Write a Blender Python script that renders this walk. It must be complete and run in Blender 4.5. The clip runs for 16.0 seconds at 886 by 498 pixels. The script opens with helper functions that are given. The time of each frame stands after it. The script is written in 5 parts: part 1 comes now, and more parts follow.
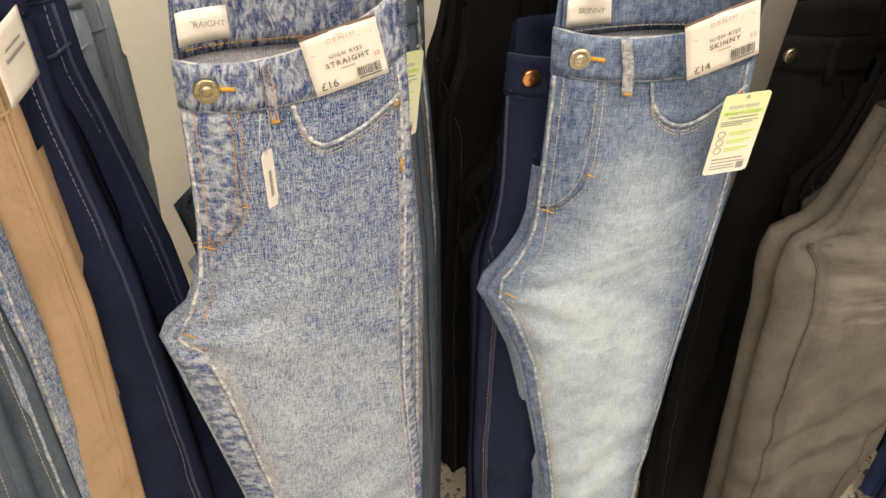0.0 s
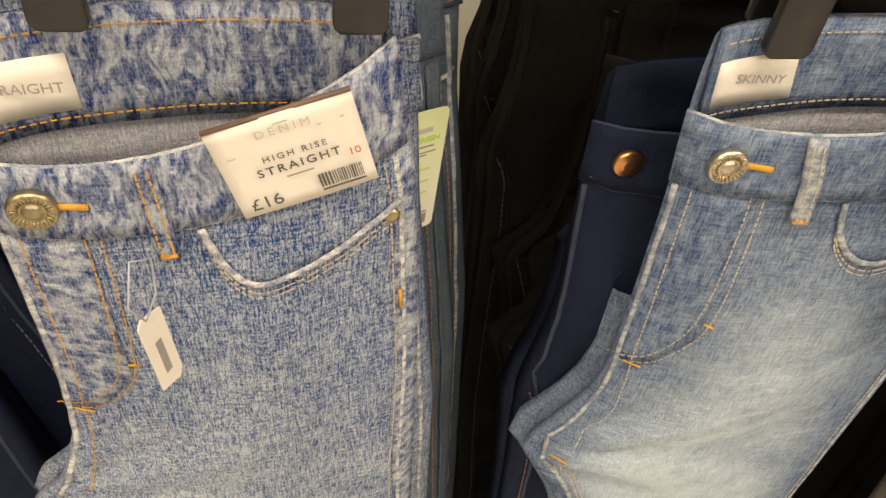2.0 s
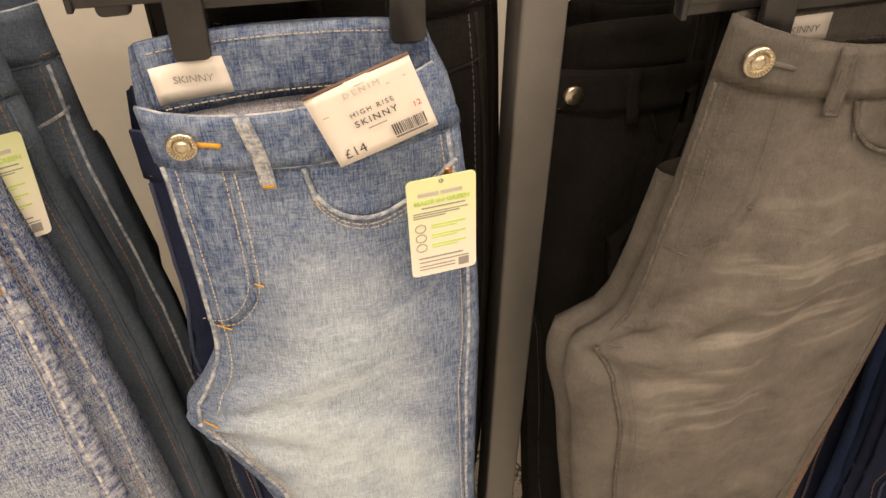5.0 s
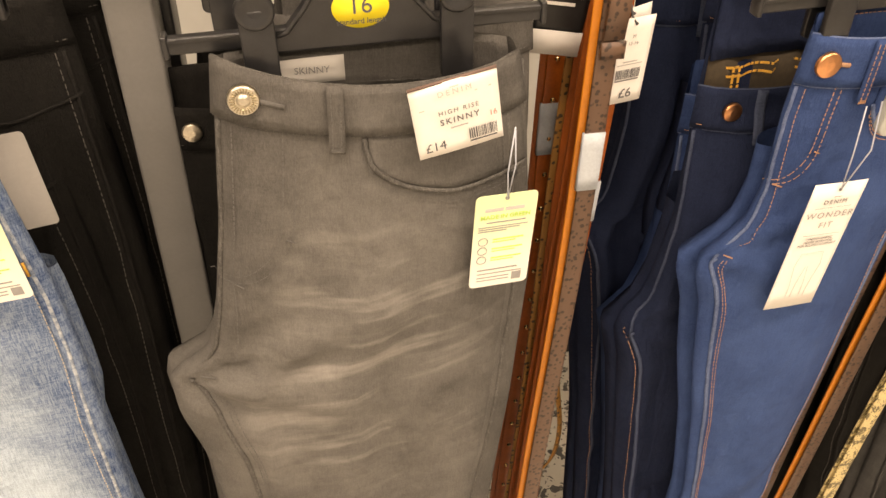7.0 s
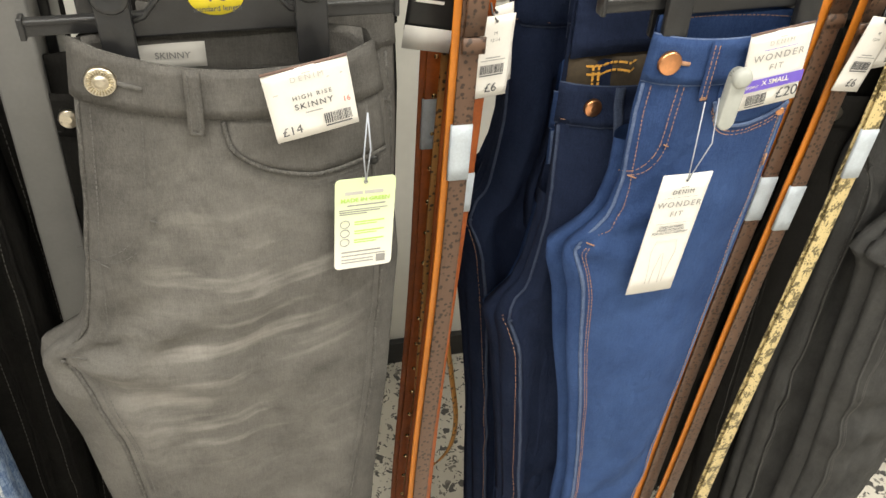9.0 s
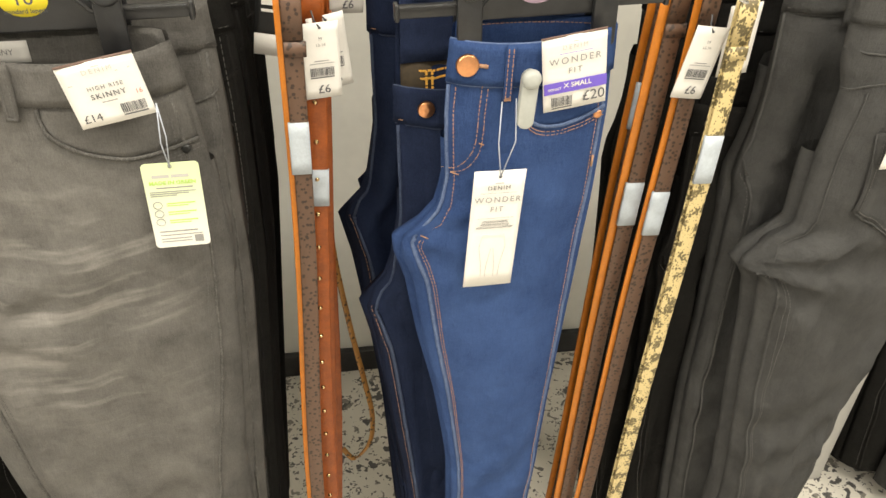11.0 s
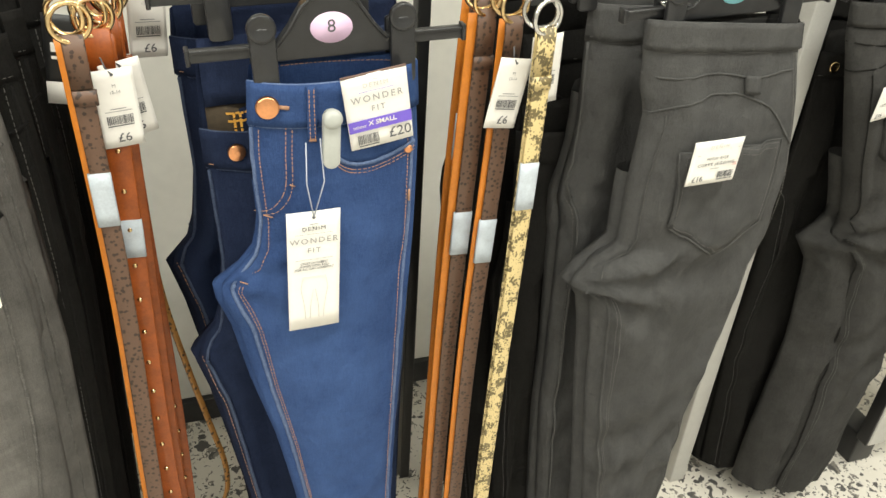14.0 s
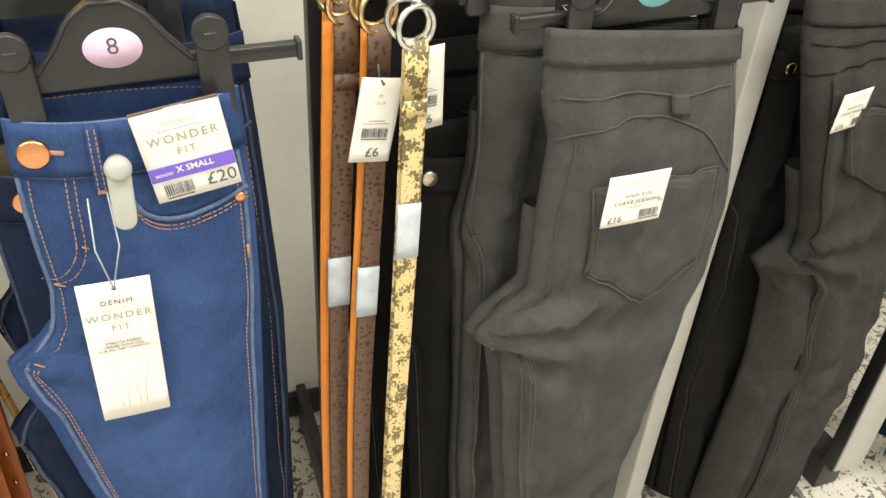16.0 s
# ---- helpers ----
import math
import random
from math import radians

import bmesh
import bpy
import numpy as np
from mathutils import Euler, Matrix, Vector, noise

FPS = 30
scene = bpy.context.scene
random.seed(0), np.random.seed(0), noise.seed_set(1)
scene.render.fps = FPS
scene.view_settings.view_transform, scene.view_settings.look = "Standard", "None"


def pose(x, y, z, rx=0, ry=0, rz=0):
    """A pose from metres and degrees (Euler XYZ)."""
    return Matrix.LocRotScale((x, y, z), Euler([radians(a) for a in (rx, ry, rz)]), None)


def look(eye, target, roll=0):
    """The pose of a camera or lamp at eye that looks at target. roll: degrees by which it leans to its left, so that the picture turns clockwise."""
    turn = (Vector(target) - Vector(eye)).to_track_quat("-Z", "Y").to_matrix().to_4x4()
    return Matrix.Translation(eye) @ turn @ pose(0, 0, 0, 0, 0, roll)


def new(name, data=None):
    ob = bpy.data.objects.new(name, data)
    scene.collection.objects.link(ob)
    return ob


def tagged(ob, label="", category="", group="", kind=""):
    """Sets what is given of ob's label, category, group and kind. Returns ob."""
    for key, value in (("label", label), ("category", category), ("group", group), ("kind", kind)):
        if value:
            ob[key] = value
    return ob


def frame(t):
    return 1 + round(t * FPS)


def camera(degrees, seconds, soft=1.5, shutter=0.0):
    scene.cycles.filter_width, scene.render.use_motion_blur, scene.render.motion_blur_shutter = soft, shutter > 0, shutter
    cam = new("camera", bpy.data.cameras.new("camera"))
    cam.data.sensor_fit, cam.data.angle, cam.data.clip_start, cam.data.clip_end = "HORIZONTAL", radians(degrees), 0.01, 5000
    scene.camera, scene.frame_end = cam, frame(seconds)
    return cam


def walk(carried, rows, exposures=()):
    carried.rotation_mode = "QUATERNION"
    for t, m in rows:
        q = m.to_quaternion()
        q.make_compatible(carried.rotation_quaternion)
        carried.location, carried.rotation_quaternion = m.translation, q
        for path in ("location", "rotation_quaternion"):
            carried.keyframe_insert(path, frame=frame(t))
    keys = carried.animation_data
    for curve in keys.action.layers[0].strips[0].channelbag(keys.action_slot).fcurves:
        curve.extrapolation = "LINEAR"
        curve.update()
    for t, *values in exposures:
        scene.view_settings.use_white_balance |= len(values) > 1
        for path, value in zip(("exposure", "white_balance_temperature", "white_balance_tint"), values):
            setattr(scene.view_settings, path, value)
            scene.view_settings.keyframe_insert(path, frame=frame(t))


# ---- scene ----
cam = camera(57.8, 16.0)
PATH = [
    (0, (0.07, -0.557, 1.315), (0.466, 0.951, 0.063), 4.7),
    (0.5, (0.079, -0.434, 1.289), (0.475, 1.045, 0.002), 5.7),
    (1, (0.106, -0.274, 1.26), (0.481, 1.146, -0.097), 6.9),
    (1.5, (0.12, -0.225, 1.251), (0.467, 1.152, -0.157), 7.5),
    (2, (0.142, -0.233, 1.253), (0.442, 1.123, -0.186), 7.3),
    (2.5, (0.229, -0.293, 1.264), (0.451, 1.086, -0.168), 5.7),
    (3, (0.308, -0.332, 1.273), (0.455, 1.075, -0.141), 4.1),
    (5.5, (0.476, -0.431, 1.296), (0.835, 1.061, 0.013), 1.2),
    (6, (0.602, -0.464, 1.293), (0.998, 1.036, 0.03), 3.4),
    (6.5, (0.675, -0.476, 1.301), (1.042, 1.051, 0.062), 2.5),
    (7, (0.701, -0.48, 1.303), (1.073, 1.06, 0.082), 2.0),
    (7.5, (0.712, -0.487, 1.303), (1.129, 1.051, 0.094), 2.3),
    (8, (0.728, -0.49, 1.301), (1.214, 1.033, 0.099), 3.3),
    (8.5, (0.719, -0.493, 1.303), (1.252, 1.015, 0.102), 4.6),
    (9, (0.752, -0.53, 1.307), (1.266, 0.99, 0.113), 5.3),
    (11.5, (0.998, -0.662, 1.331), (1.302, 0.959, 0.199), 2.2),
    (12, (1.009, -0.671, 1.337), (1.418, 0.944, 0.231), 3.0),
    (12.5, (1.021, -0.666, 1.337), (1.496, 0.94, 0.243), 3.5),
    (13, (1.029, -0.657, 1.334), (1.544, 0.935, 0.239), 3.7),
    (13.5, (1.035, -0.652, 1.332), (1.583, 0.931, 0.241), 3.8),
    (14, (1.041, -0.65, 1.334), (1.625, 0.924, 0.247), 3.8),
    (14.5, (1.049, -0.651, 1.338), (1.67, 0.907, 0.249), 3.7),
    (15, (1.063, -0.633, 1.333), (1.712, 0.905, 0.232), 3.8),
    (15.5, (1.096, -0.551, 1.326), (1.738, 0.975, 0.204), 3.9),
    (16, (1.197, -0.523, 1.313), (1.815, 1.01, 0.187), 4.0),
]
# exposure and white balance drift as the clip's camera adapts: warm at first, neutral later
LOOK = [(0.0, 0.40, 7900, 15), (1.5, 0.20, 8500, 15), (3.0, 0.2, 8800, 17), (5.5, 0.40, 8900, 24), (7.0, 0.74, 8900, 22), (8.0, 0.68, 7400, 15), (8.5, 0.72, 6800, 11), (9.0, 0.74, 6600, 8), (12.0, 0.78, 7000, 9), (14.0, 0.78, 6500, 5), (15.5, 0.78, 6350, 4), (16.0, 0.84, 6700, 6)]
walk(cam, [(t, look(eye, target, roll)) for t, eye, target, roll in PATH], LOOK)

# ---- light: the shop's ceiling panels, no daylight ----
world = bpy.data.worlds.new("world")
scene.world = world
world.use_nodes = True
world.node_tree.nodes["Background"].inputs[0].default_value = (0.8, 0.85, 0.9, 1)
world.node_tree.nodes["Background"].inputs[1].default_value = 0.02
PANELS = [(x, y) for y in (-0.75, -2.6) for x in (-1.6, 0.0, 1.6, 3.2)]
for px, py in PANELS:
    ld = bpy.data.lights.new("ceiling_lamp", "AREA")
    ld.shape, ld.size, ld.size_y, ld.energy, ld.color = "RECTANGLE", 1.15, 0.28, 20, (1.0, 0.965, 0.90)
    lo = new("ceiling_lamp", ld)
    lo.location = (px, py, 2.83)


# ---- helpers for meshes ----
def mesh_of(bm, name, smooth=True):
    me = bpy.data.meshes.new(name)
    bmesh.ops.recalc_face_normals(bm, faces=bm.faces)
    bm.to_mesh(me)
    bm.free()
    if smooth:
        for p in me.polygons:
            p.use_smooth = True
    return me


def part(name, bm, material, parent=None, label="", smooth=True):
    me = bm if isinstance(bm, bpy.types.Mesh) else mesh_of(bm, name, smooth)
    me.materials.clear()
    me.materials.append(material)
    ob = new(name, me)
    if parent is not None:
        ob.parent = parent
    if label:
        tagged(ob, label)
    if "stitching" in name or name in ("bar_tack", "print_bar", "outline_drawing"):
        tagged(ob, kind="stuff")
    return ob


def thing(name, m, label, category, group=""):
    ob = new(name)
    ob.empty_display_size = 0.02
    ob.matrix_world = m
    return tagged(ob, label, category, group)


def add_box(bm, x0, x1, y0, y1, z0, z1, bevel=0.0):
    vs = [bm.verts.new((x, y, z)) for x in (x0, x1) for y in (y0, y1) for z in (z0, z1)]
    fs = [bm.faces.new([vs[i] for i in q]) for q in ((0, 1, 3, 2), (4, 6, 7, 5), (0, 4, 5, 1), (2, 3, 7, 6), (0, 2, 6, 4), (1, 5, 7, 3))]
    if bevel:
        es = list({e for f in fs for e in f.edges})
        bmesh.ops.bevel(bm, geom=es, offset=bevel, segments=2, affect="EDGES", profile=0.6)


def box(x0, x1, y0, y1, z0, z1, bevel=0.0):
    bm = bmesh.new()
    add_box(bm, x0, x1, y0, y1, z0, z1, bevel)
    return bm


def add_tube(bm, pts, r, n=6, flat=1.0, closed=False, cap=True):
    """A round or flattened tube along points."""
    pts = [Vector(p) for p in pts]
    rings, up = [], Vector((0, -1, 0))
    m = len(pts)
    for i, p in enumerate(pts):
        a, b = pts[(i - 1) % m if closed else max(i - 1, 0)], pts[(i + 1) % m if closed else min(i + 1, m - 1)]
        d = (b - a).normalized()
        side = d.cross(up)
        side = side.normalized() if side.length > 1e-4 else Vector((1, 0, 0))
        nor = side.cross(d).normalized()
        rings.append([bm.verts.new(p + side * (r * math.cos(2 * math.pi * k / n)) + nor * (r * flat * math.sin(2 * math.pi * k / n))) for k in range(n)])
    for i in range(m if closed else m - 1):
        A, B = rings[i], rings[(i + 1) % m]
        for k in range(n):
            bm.faces.new((A[k], A[(k + 1) % n], B[(k + 1) % n], B[k]))
    if cap and not closed:
        bm.faces.new(rings[0][::-1])
        bm.faces.new(rings[-1])


def tube(pts, r, n=6, flat=1.0, closed=False):
    bm = bmesh.new()
    add_tube(bm, pts, r, n, flat, closed)
    return bm


def ring(cx, cy, cz, R, r, tilt=0.0, squash=1.0, n=28, m=8):
    pts = [(cx + R * math.cos(a) * math.cos(tilt), cy + R * math.cos(a) * math.sin(tilt), cz + squash * R * math.sin(a)) for a in (2 * math.pi * k / n for k in range(n))]
    return tube(pts, r, m, 1.0, True)


def disc(r, depth, steps):
    """A turned disc facing -y: steps are (radius share, height share) from rim to middle."""
    bm = bmesh.new()
    n, last = 28, None
    for rr, h in [(1.0, 0.0)] + steps:
        ringv = [bm.verts.new((r * rr * math.cos(2 * math.pi * k / n), -depth * h, r * rr * math.sin(2 * math.pi * k / n))) for k in range(n)]
        if last:
            for k in range(n):
                bm.faces.new((last[k], last[(k + 1) % n], ringv[(k + 1) % n], ringv[k]))
        last = ringv
    bm.faces.new(last)
    return bm


def outline_slab(pts, y0, y1, bevel=0.0):
    """A flat outline in x and z, thickened from y0 to y1."""
    bm = bmesh.new()
    f = bm.faces.new([bm.verts.new((x, y0, z)) for x, z in pts])
    ext = bmesh.ops.extrude_face_region(bm, geom=[f])["geom"]
    for v in ext:
        if isinstance(v, bmesh.types.BMVert):
            v.co.y = y1
    if bevel:
        bmesh.ops.bevel(bm, geom=list(bm.edges), offset=bevel, segments=2, affect="EDGES", profile=0.6)
    return bm


def rounded(w, h, r, n=5, cx=0.0, cz=0.0):
    pts = []
    for sx, sz, a0 in ((1, 1, 0), (-1, 1, 90), (-1, -1, 180), (1, -1, 270)):
        for k in range(n + 1):
            a = radians(a0 + 90 * k / n)
            pts.append((cx + sx * (w / 2 - r) + r * math.cos(a), cz + sz * (h / 2 - r) + r * math.sin(a)))
    return pts


TEXT_CACHE = {}


def words(text, size, material, parent, x, z, y=-0.0009, bold=0.0, spacing=1.0, align="CENTER", rot=0.0):
    key = (text, size, bold, spacing, align)
    if key not in TEXT_CACHE:
        cu = bpy.data.curves.new("words", "FONT")
        cu.body, cu.size, cu.align_x, cu.align_y, cu.space_character, cu.offset, cu.extrude, cu.resolution_u = text, size, align, "CENTER", spacing, bold, 0.00008, 3
        tmp = new("words", cu)
        bpy.context.view_layer.update()
        TEXT_CACHE[key] = bpy.data.meshes.new_from_object(tmp.evaluated_get(bpy.context.evaluated_depsgraph_get()))
        bpy.data.objects.remove(tmp)
    me = TEXT_CACHE[key].copy()
    me.materials.clear()
    me.materials.append(material)
    ob = new("lettering", me)
    ob.parent = parent
    ob.matrix_basis = pose(x, y, z, 90, 0, 0) @ pose(0, 0, 0, 0, 0, rot)
    return ob


# ---- materials ----
class Nodes:
    def __init__(self, name):
        self.mat = bpy.data.materials.new(name)
        self.mat.use_nodes = True
        self.tree = self.mat.node_tree
        self.bsdf = self.tree.nodes["Principled BSDF"]

    def put(self, socket, value):
        if isinstance(value, bpy.types.NodeSocket):
            self.tree.links.new(value, socket)
        elif isinstance(value, tuple) and len(value) == 3 and socket.type == "RGBA":
            socket.default_value = (*value, 1)
        else:
            socket.default_value = value

    def add(self, kind, out=0, **ins):
        nd = self.tree.nodes.new(kind)
        for k, v in ins.items():
            self.put(nd.inputs[k.replace("_", " ")], v)
        return nd.outputs[out]

    def math(self, op, a, b=0.0, clamp=False):
        nd = self.tree.nodes.new("ShaderNodeMath")
        nd.operation, nd.use_clamp = op, clamp
        self.put(nd.inputs[0], a)
        self.put(nd.inputs[1], b)
        return nd.outputs[0]

    def mix(self, f, a, b, blend="MIX"):
        nd = self.tree.nodes.new("ShaderNodeMix")
        nd.data_type, nd.blend_type, nd.clamp_factor = "RGBA", blend, True
        self.put(nd.inputs[0], f)
        self.put(nd.inputs[6], a)
        self.put(nd.inputs[7], b)
        return nd.outputs[2]

    def ramp(self, f, lo, hi):
        nd = self.tree.nodes.new("ShaderNodeMapRange")
        nd.interpolation_type = "SMOOTHSTEP"
        self.put(nd.inputs[0], f)
        nd.inputs[1].default_value, nd.inputs[2].default_value = lo, hi
        return nd.outputs[0]

    def coords(self, which, scale):
        mp = self.tree.nodes.new("ShaderNodeMapping")
        mp.inputs["Scale"].default_value = scale
        self.tree.links.new(self.tree.nodes.new("ShaderNodeTexCoord").outputs[which], mp.inputs[0])
        return mp.outputs[0]

    def noise(self, vec, scale=1.0, detail=2.0, rough=0.5):
        return self.add("ShaderNodeTexNoise", Vector=vec, Scale=scale, Detail=detail, Roughness=rough)

    def bump(self, h, strength, distance):
        b = self.add("ShaderNodeBump", Strength=strength, Distance=distance, Height=h)
        self.tree.links.new(b, self.bsdf.inputs["Normal"])

    def done(self, color, rough, metal=0.0, sheen=0.0):
        self.put(self.bsdf.inputs["Base Color"], color)
        self.put(self.bsdf.inputs["Roughness"], rough)
        self.bsdf.inputs["Metallic"].default_value = metal
        self.bsdf.inputs["Sheen Weight"].default_value = sheen
        return self.mat


def denim(name, deep, pale, grain=0.5, fade=0.0, whisk=0.0, marble=0.0, centre=(0.55, 0.48), size=(0.42, 0.36), slub=0.5, base=0.33, slash=0.0, slash_size=(150, 150, 60)):
    """Twill cloth: deep and pale thread, a worn area in the middle of the thigh, whiskers at the hip, worn creases in the wash."""
    n = Nodes(name)
    sep = n.tree.nodes.new("ShaderNodeSeparateXYZ")
    n.tree.links.new(n.coords("UV", (1, 1, 1)), sep.inputs[0])
    u, v = sep.outputs[0], sep.outputs[1]
    ob = n.coords("Object", (1, 1, 1))
    speck = n.noise(n.coords("Object", (1, 1, 0.4)), 1300, 2, 0.75)
    lines = n.noise(n.coords("Object", (1000, 1000, 90)), 1, 2, 0.6)
    cross = n.noise(n.coords("Object", (110, 110, 900)), 1, 2, 0.6)
    patch = n.noise(n.coords("Object", (1, 1, 0.6)), 190, 3, 0.6)
    big = n.noise(ob, 22, 4, 0.6)
    g = n.math("ADD", n.math("MULTIPLY", speck, 1 - slub), n.math("MULTIPLY", n.math("ADD", lines, n.math("MULTIPLY", cross, 0.7)), slub * 0.59))
    g = n.math("MULTIPLY", n.math("SUBTRACT", n.ramp(g, 0.36, 0.64), 0.5), grain)
    f = n.math("ADD", base, n.math("ADD", g, n.math("MULTIPLY", n.math("SUBTRACT", patch, 0.5), grain * 0.22)))
    f = n.math("ADD", f, n.math("MULTIPLY", n.math("SUBTRACT", big, 0.5), 0.4))
    if fade:
        du = n.math("POWER", n.math("DIVIDE", n.math("ABSOLUTE", n.math("SUBTRACT", u, centre[0])), size[0]), 2)
        dv = n.math("POWER", n.math("DIVIDE", n.math("ABSOLUTE", n.math("SUBTRACT", v, centre[1])), size[1]), 2)
        spot = n.ramp(n.math("SUBTRACT", 1.0, n.math("ADD", du, dv)), -0.3, 0.9)
        f = n.math("ADD", f, n.math("MULTIPLY", spot, n.math("MULTIPLY", n.math("ADD", 0.55, big), fade)))
    if whisk:
        tilt = n.math("ADD", v, n.math("MULTIPLY", n.math("MULTIPLY", n.math("SUBTRACT", u, 0.3), n.math("SUBTRACT", u, 0.3)), 0.10))
        cv = n.tree.nodes.new("ShaderNodeCombineXYZ")
        n.put(cv.inputs[0], n.math("MULTIPLY", u, 2.2))
        n.put(cv.inputs[1], n.math("MULTIPLY", tilt, 44.0))
        w = n.noise(cv.outputs[0], 1, 3, 0.5)
        band = n.math("MULTIPLY", n.ramp(v, 0.09, 0.19), n.math("SUBTRACT", 1.0, n.ramp(v, 0.33, 0.46)))
        mid = n.math("SUBTRACT", 1.0, n.ramp(n.math("ABSOLUTE", n.math("SUBTRACT", u, 0.52)), 0.12, 0.46))
        f = n.math("ADD", f, n.math("MULTIPLY", n.math("MULTIPLY", n.ramp(w, 0.47, 0.72), n.math("MULTIPLY", band, mid)), whisk))
    if marble:
        mb = n.noise(n.coords("Object", (1, 1, 0.45)), 170, 3, 0.55)
        f = n.math("ADD", f, n.math("MULTIPLY", n.math("SUBTRACT", 1.0, n.ramp(n.math("ABSOLUTE", n.math("SUBTRACT", mb, 0.5)), 0.006, 0.050)), marble))
    if slash:
        warp = n.mix(0.012, ob, n.add("ShaderNodeTexNoise", out=1, Vector=ob, Scale=60.0, Detail=1.0))
        mp = n.tree.nodes.new("ShaderNodeMapping")
        mp.inputs["Scale"].default_value, mp.inputs["Rotation"].default_value = slash_size, (0, 0.35, 0)
        n.tree.links.new(warp, mp.inputs[0])
        wear = n.noise(mp.outputs[0], 1, 2, 0.55)
        f = n.math("ADD", f, n.math("MULTIPLY", n.math("SUBTRACT", n.ramp(wear, 0.38, 0.66), 0.25), slash))
    col = n.mix(n.math("MAXIMUM", f, 0.0, True), deep, pale)
    n.bump(n.math("ADD", n.math("MULTIPLY", g, 1.0), n.math("ADD", n.math("MULTIPLY", n.noise(ob, 60, 3), 1.6), n.math("MULTIPLY", n.noise(n.coords("Object", (26, 26, 9)), 1, 4, 0.6), 3.4))), 0.6, 0.0028)
    n.bsdf.inputs["Specular IOR Level"].default_value = 0.12
    return n.done(col, 0.9, 0.0, 0.0)


def plain(name, color, rough=0.5, metal=0.0, vary=0.12, scale=40, bump=0.15, dist=0.0006, sheen=0.0):
    n = Nodes(name)
    ob = n.coords("Object", (1, 1, 1))
    a, b = n.noise(ob, scale, 4, 0.6), n.noise(ob, scale * 9, 2)
    f = n.math("ADD", n.math("MULTIPLY", a, 0.7), n.math("MULTIPLY", b, 0.3))
    col = n.mix(n.ramp(f, 0.3, 0.7), tuple(c * (1 - vary) for c in color), tuple(min(1, c * (1 + vary)) for c in color))
    n.bump(f, bump, dist)
    return n.done(col, n.math("ADD", rough - 0.06, n.math("MULTIPLY", a, 0.12)), metal, sheen)


def spotted(name, base, dark, scale, lo, hi, rough=0.5, stretch=(1, 1, 1), blotch=0.0):
    """Printed animal pattern on strap leather."""
    n = Nodes(name)
    ob = n.coords("Object", stretch)
    vo = n.tree.nodes.new("ShaderNodeTexVoronoi")
    vo.feature = "F1"
    n.put(vo.inputs["Vector"], ob)
    vo.inputs["Scale"].default_value = scale
    nz = n.noise(ob, scale * 0.8, 3, 0.6)
    d = n.math("ADD", vo.outputs["Distance"], n.math("MULTIPLY", n.math("SUBTRACT", nz, 0.5), 0.7))
    if blotch:
        d = n.math("ADD", d, n.math("MULTIPLY", n.math("SUBTRACT", n.ramp(n.noise(n.coords("Object", (1, 1, 0.8)), 75, 1), 0.38, 0.62), 0.5), blotch))
    col = n.mix(n.ramp(d, lo, hi), dark, base)
    col = n.mix(n.math("MULTIPLY", n.noise(ob, scale * 3, 2), 0.25), col, (base[0] * 0.6, base[1] * 0.6, base[2] * 0.6))
    n.bump(d, 0.3, 0.0006)
    return n.done(col, rough)


def terrazzo():
    n = Nodes("terrazzo")
    ob = n.coords("Object", (1, 1, 1))
    warp = n.mix(0.07, ob, n.add("ShaderNodeTexNoise", out=1, Vector=ob, Scale=35.0, Detail=2.0))
    col = n.mix(n.noise(ob, 9, 4), (0.64, 0.60, 0.52), (0.76, 0.72, 0.64))
    for scale, thr, tone in ((34, 0.66, (0.09, 0.085, 0.08)), (52, 0.62, (0.24, 0.22, 0.19)), (95, 0.60, (0.12, 0.11, 0.10)), (70, 0.68, (0.72, 0.68, 0.60))):
        vo = n.tree.nodes.new("ShaderNodeTexVoronoi")
        vo.inputs["Scale"].default_value = scale
        n.put(vo.inputs["Vector"], warp)
        cell = n.tree.nodes.new("ShaderNodeSeparateColor")
        n.tree.links.new(vo.outputs["Color"], cell.inputs[0])
        chip = n.math("MULTIPLY", n.math("GREATER_THAN", cell.outputs[0], thr), n.math("SUBTRACT", 1.0, n.ramp(vo.outputs["Distance"], 0.36, 0.42)))
        col = n.mix(chip, col, tone)
    n.bump(n.noise(ob, 120, 3), 0.05, 0.0004)
    return n.done(col, n.math("ADD", 0.22, n.math("MULTIPLY", n.noise(ob, 14, 4), 0.2)))


M_TERRAZZO = terrazzo()
M_WALL = plain("painted_panel", (0.74, 0.72, 0.65), 0.45, vary=0.05, scale=5, bump=0.05)
M_ROOM = plain("room_paint", (0.62, 0.62, 0.60), 0.6, vary=0.04, scale=3, bump=0.05)
M_CEIL = plain("ceiling_tile", (0.78, 0.78, 0.76), 0.8, vary=0.04, scale=30, bump=0.2)
M_BASE = plain("black_plinth", (0.022, 0.022, 0.022), 0.35, vary=0.3, scale=12)
M_POST = plain("grey_powder_coat", (0.17, 0.166, 0.158), 0.42, vary=0.07, scale=30, bump=0.12)
M_UPRIGHT = plain("pale_grey_powder_coat", (0.46, 0.45, 0.42), 0.42, vary=0.06, scale=30, bump=0.12)
M_BLACKM = plain("black_metal", (0.014, 0.014, 0.014), 0.4, vary=0.3, scale=30)
M_PLASTIC = plain("black_plastic", (0.020, 0.020, 0.021), 0.30, vary=0.25, scale=60, bump=0.1)
M_CHROME = plain("chrome", (0.72, 0.71, 0.69), 0.14, 1.0, vary=0.05)
